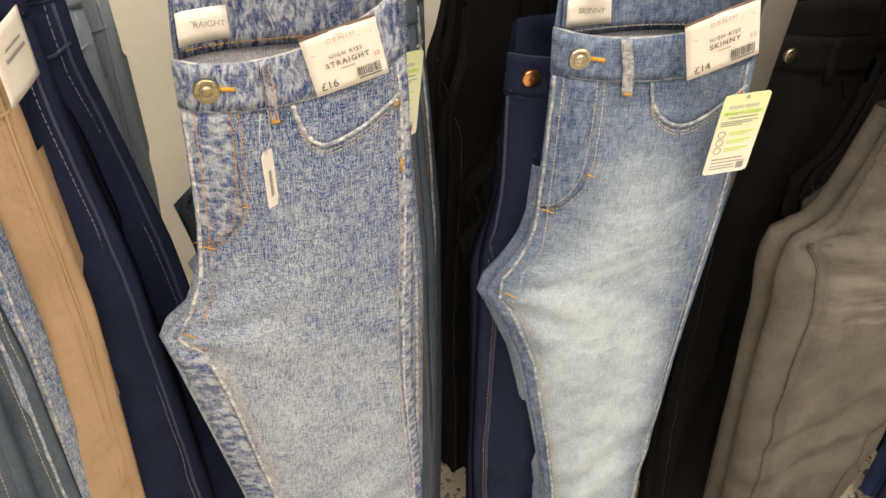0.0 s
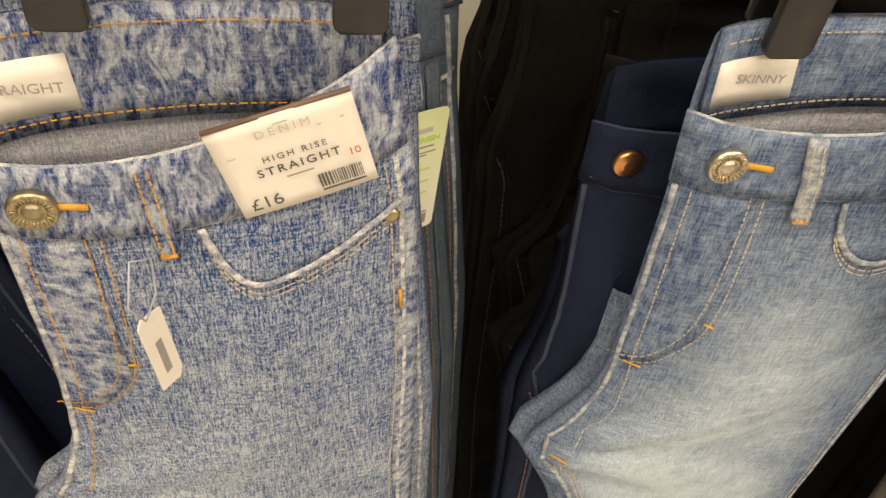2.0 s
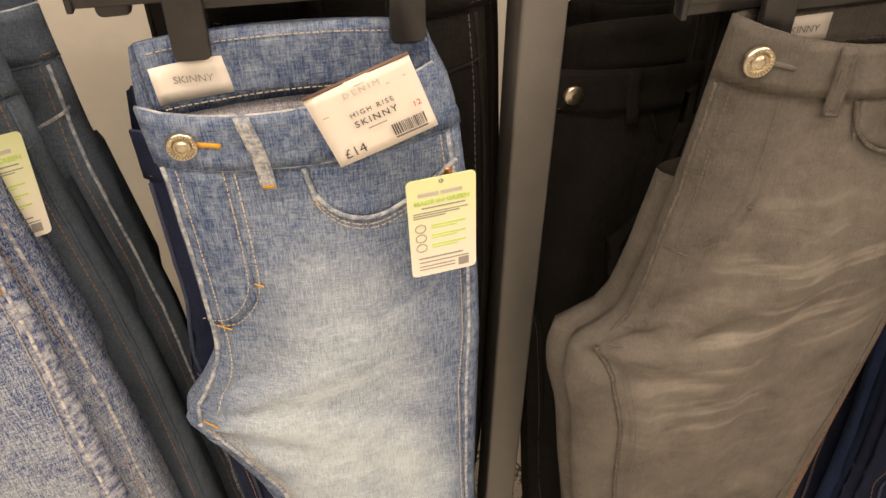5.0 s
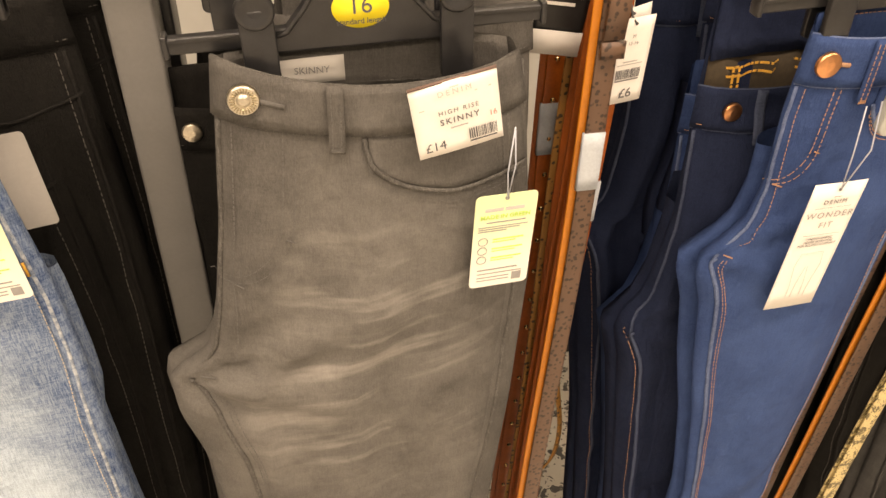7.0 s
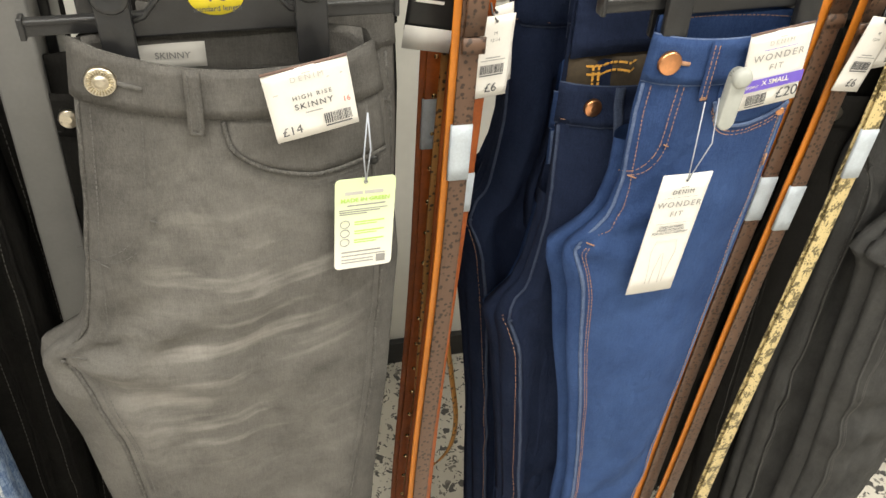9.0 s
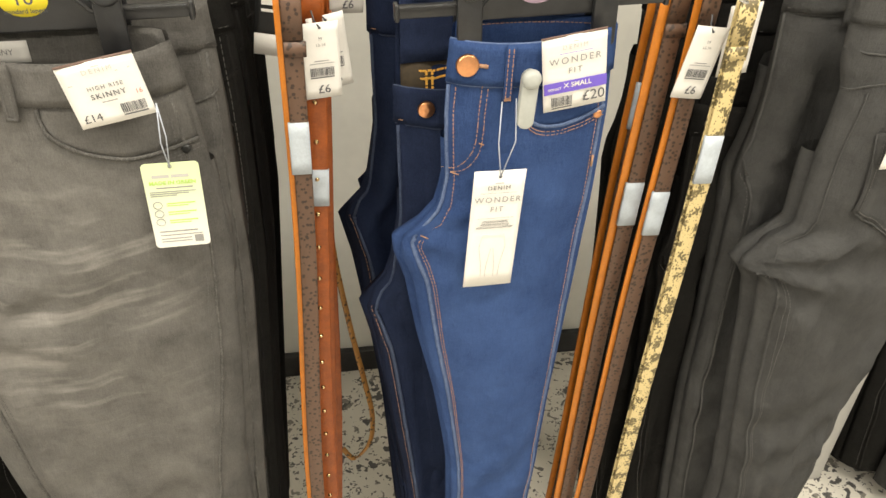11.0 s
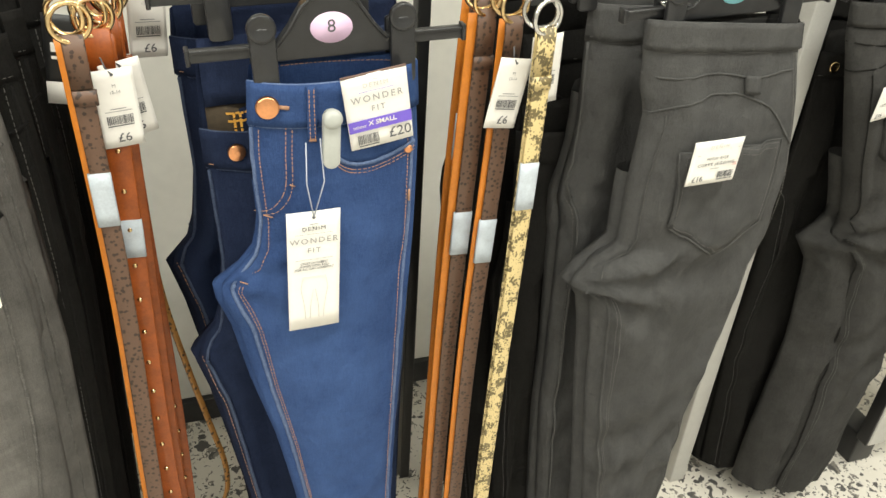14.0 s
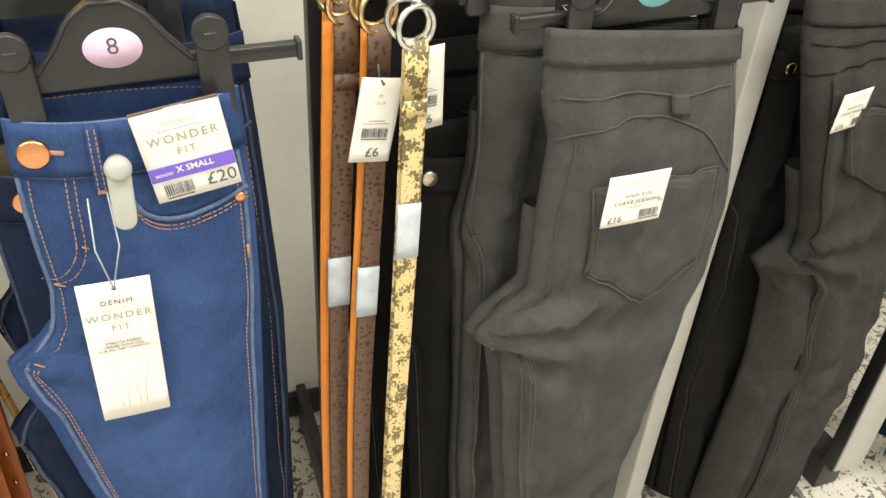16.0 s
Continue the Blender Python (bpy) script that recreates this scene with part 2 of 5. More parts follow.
M_GOLD = plain("gold_metal", (0.80, 0.58, 0.30), 0.2, 1.0, vary=0.08)
M_COPPER = plain("copper_metal", (0.78, 0.36, 0.17), 0.3, 1.0, vary=0.1)
M_BRASS = plain("antique_brass", (0.42, 0.36, 0.24), 0.34, 1.0, vary=0.2, scale=300)
M_SILVER = plain("brushed_nickel", (0.62, 0.56, 0.46), 0.3, 1.0, vary=0.15, scale=300)
M_CARD = plain("white_card", (0.80, 0.77, 0.72), 0.55, vary=0.03, scale=30, bump=0.05)
M_CARDB = plain("brown_card", (0.16, 0.10, 0.08), 0.6, vary=0.15)
M_INK = plain("black_ink", (0.085, 0.085, 0.09), 0.6, vary=0.1)
M_GREYINK = plain("grey_ink", (0.30, 0.29, 0.28), 0.6, vary=0.1)
M_PALEINK = plain("pale_grey_ink", (0.52, 0.50, 0.47), 0.6, vary=0.05)
M_REDINK = plain("red_ink", (0.62, 0.16, 0.12), 0.6, vary=0.1)
M_GREEN = plain("lime_ink", (0.50, 0.72, 0.16), 0.6, vary=0.05)
M_PURPLE = plain("purple_ink", (0.16, 0.10, 0.55), 0.5, vary=0.05)
M_YELLOW = plain("yellow_sticker", (0.88, 0.72, 0.05), 0.4, vary=0.03)
M_LIME = plain("lime_sticker", (0.55, 0.85, 0.08), 0.4, vary=0.03)
M_LILAC = plain("lilac_sticker", (0.74, 0.53, 0.72), 0.4, vary=0.03)
M_BLUEST = plain("pale_blue_sticker", (0.30, 0.68, 0.78), 0.4, vary=0.03)
M_ORANGEST = plain("orange_sticker", (0.88, 0.42, 0.04), 0.4, vary=0.03)
M_CLIPGREY = plain("grey_security_plastic", (0.40, 0.41, 0.38), 0.42, vary=0.05)
M_STRING = plain("clear_string", (0.45, 0.48, 0.55), 0.35, vary=0.05)
M_STRAP = plain("tan_leather", (0.33, 0.076, 0.010), 0.45, vary=0.25, scale=40, bump=0.35)
M_ORANGE = plain("orange_leather", (0.62, 0.20, 0.02), 0.42, vary=0.12, scale=40, bump=0.25)
M_LEOPARD = spotted("dark_leopard_print", (0.125, 0.068, 0.042), (0.030, 0.016, 0.010), 190, 0.25, 0.42, 0.45)
M_LEOPARD2 = spotted("tan_leopard_print", (0.42, 0.20, 0.05), (0.03, 0.018, 0.01), 150, 0.25, 0.4, 0.45)
M_SNAKE = spotted("snakeskin_print", (0.66, 0.52, 0.25), (0.10, 0.075, 0.03), 380, 0.40, 0.52, 0.4, (1, 1, 0.75), 0.5)
M_WRAP = plain("paper_wrap", (0.50, 0.55, 0.60), 0.4, vary=0.12, scale=60, bump=0.3)
M_GREENTAG = None


def green_card():
    n = Nodes("lime_to_white_card")
    sep = n.tree.nodes.new("ShaderNodeSeparateXYZ")
    n.tree.links.new(n.coords("Object", (1, 1, 1)), sep.inputs[0])
    col = n.mix(n.ramp(sep.outputs[2], -0.045, 0.045), (0.82, 0.80, 0.73), (0.70, 0.80, 0.47))
    n.bump(n.noise(n.coords("Object", (1, 1, 1)), 60, 2), 0.05, 0.0005)
    return n.done(col, 0.5)


M_GREENTAG = green_card()
TH_GOLD = plain("golden_thread", (0.62, 0.32, 0.05), 0.8, vary=0.25, scale=200)
TH_PALE = plain("pale_thread", (0.52, 0.46, 0.36), 0.8, vary=0.2, scale=200)
TH_BLUE = plain("blue_grey_thread", (0.24, 0.26, 0.31), 0.8, vary=0.2, scale=200)
TH_TAN = plain("copper_thread", (0.36, 0.20, 0.12), 0.8, vary=0.2, scale=200)
TH_DARK = plain("charcoal_thread", (0.10, 0.095, 0.088), 0.8, vary=0.2, scale=200)

D_ACID = denim("acid_wash_denim", (0.016, 0.066, 0.235), (0.60, 0.68, 0.76), 1.05, 0.34, 0.0, 0.0, (0.42, 0.62), (0.75, 0.48), 0.55, 0.36)
D_ACIDW = denim("acid_wash_band", (0.008, 0.038, 0.170), (0.60, 0.66, 0.74), 0.42, base=0.30, slash=0.55, slash_size=(270, 270, 75))
D_ACIDP = denim("acid_wash_worn_panel", (0.012, 0.048, 0.190), (0.60, 0.66, 0.74), 0.6, base=0.36, slash=0.55, slash_size=(80, 80, 150))
D_ACIDE = denim("acid_wash_worn_edge", (0.06, 0.11, 0.26), (0.76, 0.77, 0.76), 0.5, base=0.55, slash=0.6, slash_size=(90, 90, 200))
D_LINING = denim("pale_denim_reverse", (0.26, 0.29, 0.36), (0.60, 0.60, 0.62), 0.9)
D_MID = denim("mid_blue_denim", (0.012, 0.050, 0.160), (0.56, 0.68, 0.78), 0.36, 0.56, 0.26, 0.0, (0.46, 0.50), (0.46, 0.40), 0.7, 0.27)
D_MIDW = denim("mid_blue_band", (0.012, 0.046, 0.150), (0.42, 0.53, 0.66), 0.40, base=0.30, slash=0.2, slash_size=(160, 160, 90), slub=0.7)
D_MIDE = denim("mid_blue_worn_edge", (0.07, 0.13, 0.24), (0.62, 0.66, 0.68), 0.4, base=0.46, slash=0.5, slash_size=(90, 90, 180))
D_GREY = denim("washed_charcoal_denim", (0.008, 0.0078, 0.0075), (0.26, 0.245, 0.225), 0.12, 0.17, 0.55, 0.0, (0.45, 0.40), (0.5, 0.45))
D_GREYE = denim("charcoal_worn_edge", (0.045, 0.043, 0.040), (0.20, 0.19, 0.175), 0.3, 0, 0, 0.2)
D_BLACK = denim("black_denim", (0.0036, 0.0034, 0.0032), (0.030, 0.028, 0.025), 0.25)
D_BLACKE = denim("black_denim_edge", (0.007, 0.0065, 0.006), (0.032, 0.030, 0.028), 0.3)
D_JEG = denim("dark_grey_stretch_denim", (0.018, 0.0178, 0.0175), (0.15, 0.148, 0.143), 0.12)
D_SOFT = denim("soft_black_stretch_denim", (0.008, 0.0078, 0.0075), (0.115, 0.112, 0.106), 0.15)
D_JEGE = denim("dark_grey_seam", (0.045, 0.044, 0.042), (0.14, 0.14, 0.135), 0.2)
D_NAVY = denim("dark_navy_denim", (0.004, 0.0065, 0.020), (0.035, 0.052, 0.110), 0.2)
D_NAVYE = denim("navy_edge", (0.02, 0.03, 0.065), (0.12, 0.15, 0.22), 0.3)
D_INDIGO = denim("indigo_stretch_denim", (0.006, 0.017, 0.064), (0.080, 0.145, 0.335), 0.14, 0.14, 0.0, 0.0, (0.45, 0.5), (0.5, 0.45))
D_INDIGOE = denim("indigo_worn_edge", (0.045, 0.075, 0.17), (0.22, 0.28, 0.42), 0.3, 0, 0, 0.15)
D_SKY = denim("pale_blue_denim", (0.16, 0.23, 0.30), (0.55, 0.64, 0.70), 0.25, 0.2)
D_STEEL = denim("steel_blue_denim", (0.035, 0.055, 0.085), (0.20, 0.26, 0.33), 0.35)
D_TAN = denim("sand_cotton", (0.36, 0.235, 0.145), (0.56, 0.41, 0.28), 0.12)
M_POCKETBAG = plain("ochre_twill_lining", (0.035, 0.024, 0.012), 0.9, vary=0.3, scale=200)


# ---- the large structure ----
def setting(name, bm, material, label, category):
    return tagged(part(name, bm, material, None, "", False), label, category, kind="structure")


setting("floor", box(-4.0, 6.5, -4.5, 0.95, -0.12, 0.0), M_TERRAZZO, "cream terrazzo floor with dark stone chips", "floor")
setting("wall_back", box(-4.0, 6.5, 0.752, 0.95, 0.0, 3.0), M_WALL, "pale grey painted back panel of the shop fixture", "wall")
setting("wall_front", box(-4.0, 6.5, -4.65, -4.5, -0.12, 3.0), M_ROOM, "plain painted wall across the aisle", "wall")
setting("wall_left", box(-4.15, -4.0, -4.65, 0.95, -0.12, 3.0), M_ROOM, "plain painted wall at the aisle's end", "wall")
setting("wall_right", box(6.5, 6.65, -4.65, 0.95, -0.12, 3.0), M_ROOM, "plain painted wall at the aisle's end", "wall")
setting("ceiling", box(-4.15, 6.65, -4.65, 0.95, 3.0, 3.1), M_CEIL, "white tiled shop ceiling", "ceiling")
setting("baseboard", box(-4.0, 6.5, 0.735, 0.7515, 0.0, 0.06, 0.002), M_BASE, "black plinth strip along the foot of the panel", "baseboard")


def panel_lamp(x, y):
    t = thing("ceiling_light", pose(x, y, 3.0), "long white ceiling light fixture", "ceiling light", "aisle lights")
    part("housing", box(-0.62, 0.62, -0.17, 0.17, -0.10, 0.0, 0.01), M_CEIL, t)
    part("reflector", box(-0.60, 0.60, -0.15, 0.15, -0.108, -0.101, 0.002), M_CHROME, t)


for px, py in PANELS:
    panel_lamp(px, py)


def upright_post(x, y, w, d, material, label):
    """A slotted fixture post on a floor foot."""
    t = thing("fixture_upright", pose(x, y, 0), label, "upright post", "fixture uprights")
    part("post", box(-w / 2, w / 2, 0, d, 0.0, 2.2, 0.003), material, t)
    bm = bmesh.new()
    for i in range(44):
        add_box(bm, -0.003, 0.003, -0.0012, 0.0004, 1.15 + i * 0.022, 1.165 + i * 0.022)
    tagged(part("slot", bm, M_BLACKM, t, "", False), kind="stuff")
    part("foot", box(-w / 2, w / 2, d, 0.74 - y, 0.0, 0.09, 0.004), material, t)
    part("side_channel", box(w / 2 - 0.004, w / 2 + 0.008, d + 0.001, d + 0.05, 0.0, 2.2, 0.002), M_BLACKM, t)


upright_post(0.599, 0.16, 0.038, 0.045, M_POST, "grey steel fixture upright between black jeans")
upright_post(1.962, 0.29, 0.036, 0.045, M_UPRIGHT, "pale grey steel fixture upright behind dark jeans")
upright_post(1.399, 0.455, 0.020, 0.03, M_BLACKM, "slim black steel fixture upright before the panel")

t = thing("fixture_upright", pose(2.40, 0.2, 0), "pale grey flat steel upright ending above the floor", "upright post", "fixture uprights")
part("post", box(-0.036, 0.036, 0, 0.028, 0.085, 1.7, 0.004), M_UPRIGHT, t)
part("edge_strip", box(-0.0415, -0.0365, 0.002, 0.03, 0.085, 1.7, 0.001), M_BLACKM, t)
part("foot", box(-0.03, 0.03, 0.029, 0.54, 0.0, 0.085, 0.004), M_BLACKM, t)


def peg(x, y0, z=1.215):
    """A square hanging arm from the back panel, with a turned-up tip and a wall bracket."""
    t = thing("hanging_arm", pose(x, 0.752, z), "black steel hanging arm fixed to the panel", "hanging arm", "hanging arms")
    part("arm", box(-0.008, 0.008, y0 - 0.752, 0, -0.012, 0.012, 0.002), M_BLACKM, t)
    part("tip", box(-0.008, 0.008, y0 - 0.758, y0 - 0.7525, -0.012, 0.035, 0.002), M_BLACKM, t)
    part("bracket", box(-0.02, 0.02, -0.012, 0.0, -0.05, 0.05, 0.003), M_BLACKM, t)


# ---- garments ----
class Cloth:
    """A pair of trousers folded down the middle: fly edge on one side, side seam on the other."""

    def __init__(self, left, right, length, bulge, thick, top, back, seed, crumple=1.0, folds=0.004, shift=-0.005, tuck=0.003):
        self.folds, self.shift, self.tuck = folds, shift, tuck
        self.vs = np.arange(0, length + 0.3, 0.005)
        k = np.ones(3) / 3
        ease = lambda a: np.convolve(np.pad(a, 1, "edge"), k, "valid")
        self.xl = ease(np.interp(self.vs, [p[0] for p in left], [p[1] for p in left]))
        self.xr = ease(np.interp(self.vs, [p[0] for p in right], [p[1] for p in right]))
        self.length, self.bulge, self.thick, self.top, self.back, self.seed, self.crumple = length, bulge, thick, top, back, seed, crumple
        self.rise = max(left, key=lambda p: -p[1])[0] if left else 0.28

    def lift(self, u):
        a, b, c = self.top
        return (a * (1 - u) * (1 - 2 * u) + 4 * b * u * (1 - u) + c * u * (2 * u - 1))

    def edge(self, v):
        return float(np.interp(v, self.vs, self.xl)), float(np.interp(v, self.vs, self.xr))

    def crease(self, u, v, s):
        g = min(1.0, max(0.0, v - 0.02) / 0.10) * self.crumple
        w = noise.noise(Vector((u * 2.6 + s, v * 2.2, s * 1.7))) * 0.011
        w += noise.noise(Vector((u * 7 + v * 5 + s, v * 9, s))) * 0.0042
        d = v - self.rise
        w += math.exp(-(d / 0.07) ** 2) * math.exp(-u * 4) * 0.004 * math.sin(90 * (v + 0.35 * u))
        w += 0.0035 * math.exp(-((v - 0.62) / 0.10) ** 2) * math.sin(70 * v + 9 * u + s)
        r = 1 - abs(noise.noise(Vector((u * 4.2 + v * 0.8 + s * 2, v * 1.1, s))))
        w -= self.folds * max(0.0, r - 0.55) ** 1.5 * 1.6
        hx, hv = u * 0.2 + 0.008, v - self.rise + 0.01
        w += self.tuck * math.exp(-math.hypot(hx, hv) / 0.075) * math.cos(8 * math.atan2(hv, hx) + 0.6) * 2
        return w * g

    def front(self, u, v):
        xl, xr = self.edge(v)
        dome = max(0.0, 4 * u * (1 - u)) ** 0.5
        y = -self.bulge * dome * (0.55 + min(v, 0.2) * 2.2) + self.crease(u, v, self.seed) * min(1.0, dome * 1.4)
        return Vector((xl + (xr - xl) * u, y, self.lift(u) * math.exp(-v / 0.13) - v))

    def rear(self, u, v):
        xl, xr = self.edge(v)
        dome = max(0.0, 4 * u * (1 - u)) ** 0.5
        arch = self.back * min(1.0, dome * 4.0) + self.lift(u) * (1 - min(1.0, dome * 4.0))
        return Vector((xl + (xr - xl) * u, self.thick * dome + self.crease(u, v, self.seed + 9) * dome, arch * math.exp(-v / 0.10) - v))

    def out(self, u, v, off=0.0, side=None):
        f = side or self.front
        p = f(u, v)
        a = f(min(u + 0.02, 1), v) - f(max(u - 0.02, 0), v)
        b = f(u, v + 0.004) - f(u, max(v - 0.004, 0))
        n = a.cross(b)
        n = n.normalized() if n.length > 1e-9 else Vector((0, -1, 0))
        if n.y > 0:
            n = -n
        if side:
            n = Vector((0, -1, 0))
        return p + n * off

    def body(self, nu, nv, v0=0.0, leg=0.0):
        """The whole tube; leg shifts it back for the second leg."""
        bm = bmesh.new()
        lay = bm.loops.layers.uv.new("UVMap")
        ring_u = [(0.5 - 0.5 * math.cos(math.pi * i / nu), 0) for i in range(nu + 1)] + [(0.5 + 0.5 * math.cos(math.pi * i / nu), 1) for i in range(1, nu)]
        rows, info = [], {}
        for j in range(nv + 1):
            v = v0 + (self.length - v0) * j / nv
            row = []
            for u, s in ring_u:
                p = self.rear(u, v) if s else self.front(u, v)
                if leg:
                    p = p + Vector(((self.shift - 0.003 * math.sin(v * 9)) * min(1.0, max(0.0, (v - self.rise + 0.018) / 0.02)), leg, -0.008))
                q = bm.verts.new(p)
                info[q] = (u, v)
                row.append(q)
            rows.append(row)
        n = len(ring_u)
        for A, B in zip(rows, rows[1:]):
            for k in range(n):
                f = bm.faces.new((A[k], A[(k + 1) % n], B[(k + 1) % n], B[k]))
                for lp in f.loops:
                    lp[lay].uv = info[lp.vert]
        return bm

    def slab(self, u0, u1, v0, v1, off, thick, nu, nv, side=None, edge_fn=None):
        """A patch of cloth lying on the tube. edge_fn(u) may give the lower edge."""
        bm = bmesh.new()
        lay = bm.loops.layers.uv.new("UVMap")
        top, low, info = [], [], {}
        for j in range(nv + 1):
            ra, rb = [], []
            for i in range(nu + 1):
                u = u0 + (u1 - u0) * i / nu
                hi = edge_fn(u) if edge_fn else v1
                v = v0 + (hi - v0) * j / nv
                for lst, o in ((ra, off + thick), (rb, off)):
                    q = bm.verts.new(self.out(u, v, o, side))
                    info[q] = (u, v)
                    lst.append(q)
            top.append(ra)
            low.append(rb)
        def face(*q):
            f = bm.faces.new(q)
            for lp in f.loops:
                lp[lay].uv = info[lp.vert]
        for j in range(nv):
            for i in range(nu):
                face(top[j][i], top[j][i + 1], top[j + 1][i + 1], top[j + 1][i])
        for j in range(nv):
            face(top[j][0], top[j + 1][0], low[j + 1][0], low[j][0])
            face(top[j][nu], low[j][nu], low[j + 1][nu], top[j + 1][nu])
        for i in range(nu):
            face(top[0][i], low[0][i], low[0][i + 1], top[0][i + 1])
            face(top[nv][i], top[nv][i + 1], low[nv][i + 1], low[nv][i])
        return bm

    def line(self, path, step=0.006, off=0.002, side=None):
        """Points along a path of (u, v) corners, smoothed by the path itself."""
        pts = []
        for (ua, va), (ub, vb) in zip(path, path[1:]):
            m = max(1, int((self.out(ua, va, 0, side) - self.out(ub, vb, 0, side)).length / step))
            pts += [self.out(ua + (ub - ua) * k / m, va + (vb - va) * k / m, off, side) for k in range(m)]
        pts.append(self.out(*path[-1], off, side))
        return pts

    def seam(self, path, r=0.0022, off=0.0006, side=None):
        pts = self.line(path, 0.012, off, side)
        rnd = random.Random(len(pts))
        bm = bmesh.new()
        add_tube(bm, [p + Vector((rnd.uniform(-1, 1) * 0.0004, 0, 0)) for p in pts], r, 6, 0.6)
        return bm

    def stitches(self, paths, dash=0.0030, gap=0.0013, w=0.00042, off=0.0015, side=None):
        bm = bmesh.new()
        for path in paths:
            pts = self.line(path, 0.0013, off, side)
            run, on = 0.0, None
            for a, b in zip(pts, pts[1:]):
                if run % (dash + gap) < dash:
                    d = b - a
                    s = d.cross(Vector((0, -1, 0)))
                    if s.length < 1e-7:
                        run += d.length
                        continue
                    s = s.normalized() * w
                    h = Vector((0, -0.0006, 0))
                    q = [bm.verts.new(a + s), bm.verts.new(b + s), bm.verts.new(b - s), bm.verts.new(a - s), bm.verts.new((a + b) / 2 + h)]
                    for i in range(4):
                        bm.faces.new((q[i], q[(i + 1) % 4], q[4]))
                run += (b - a).length
        return bm


def arc(points, n=8):
    """A smooth run through corner points (Catmull-Rom)."""
    P = [points[0]] + list(points) + [points[-1]]
    res = []
    for i in range(1, len(P) - 2):
        for k in range(n):
            s = k / n
            res.append(tuple(0.5 * (2 * P[i][c] + (P[i + 1][c] - P[i - 1][c]) * s + (2 * P[i - 1][c] - 5 * P[i][c] + 4 * P[i + 1][c] - P[i + 2][c]) * s * s
                             + (3 * P[i][c] - P[i - 1][c] - 3 * P[i + 1][c] + P[i + 2][c]) * s ** 3) for c in (0, 1)))
    res.append(tuple(points[-1]))
    return res


def fly_button(parent, cloth, u, v, r, material, ringed=True, style="ribbed"):
    p = cloth.out(u, v, 0.004)
    b = part("button", disc(r, 0.004, [(1.0, 0.5), (0.93, 0.95), (0.86, 1.0), (0.5, 0.75 if ringed else 1.1), (0.42, 0.72 if ringed else 1.15), (0.38, 0.95 if ringed else 1.18), (0.2, 1.15)]), material, parent, "round metal fly button")
    b.location = p
    if ringed:
        bm = bmesh.new()
        n = 26
        for k in range(n):
            a = 2 * math.pi * k / n
            add_tube(bm, [(0.52 * r * math.cos(a), -0.0033, 0.52 * r * math.sin(a)), (0.84 * r * math.cos(a), -0.0042, 0.84 * r * math.sin(a))], 0.00035 if style == "ribbed" else 0.0005, 4)
        tagged(part("ribbing", bm, M_BRASS, b), kind="stuff")


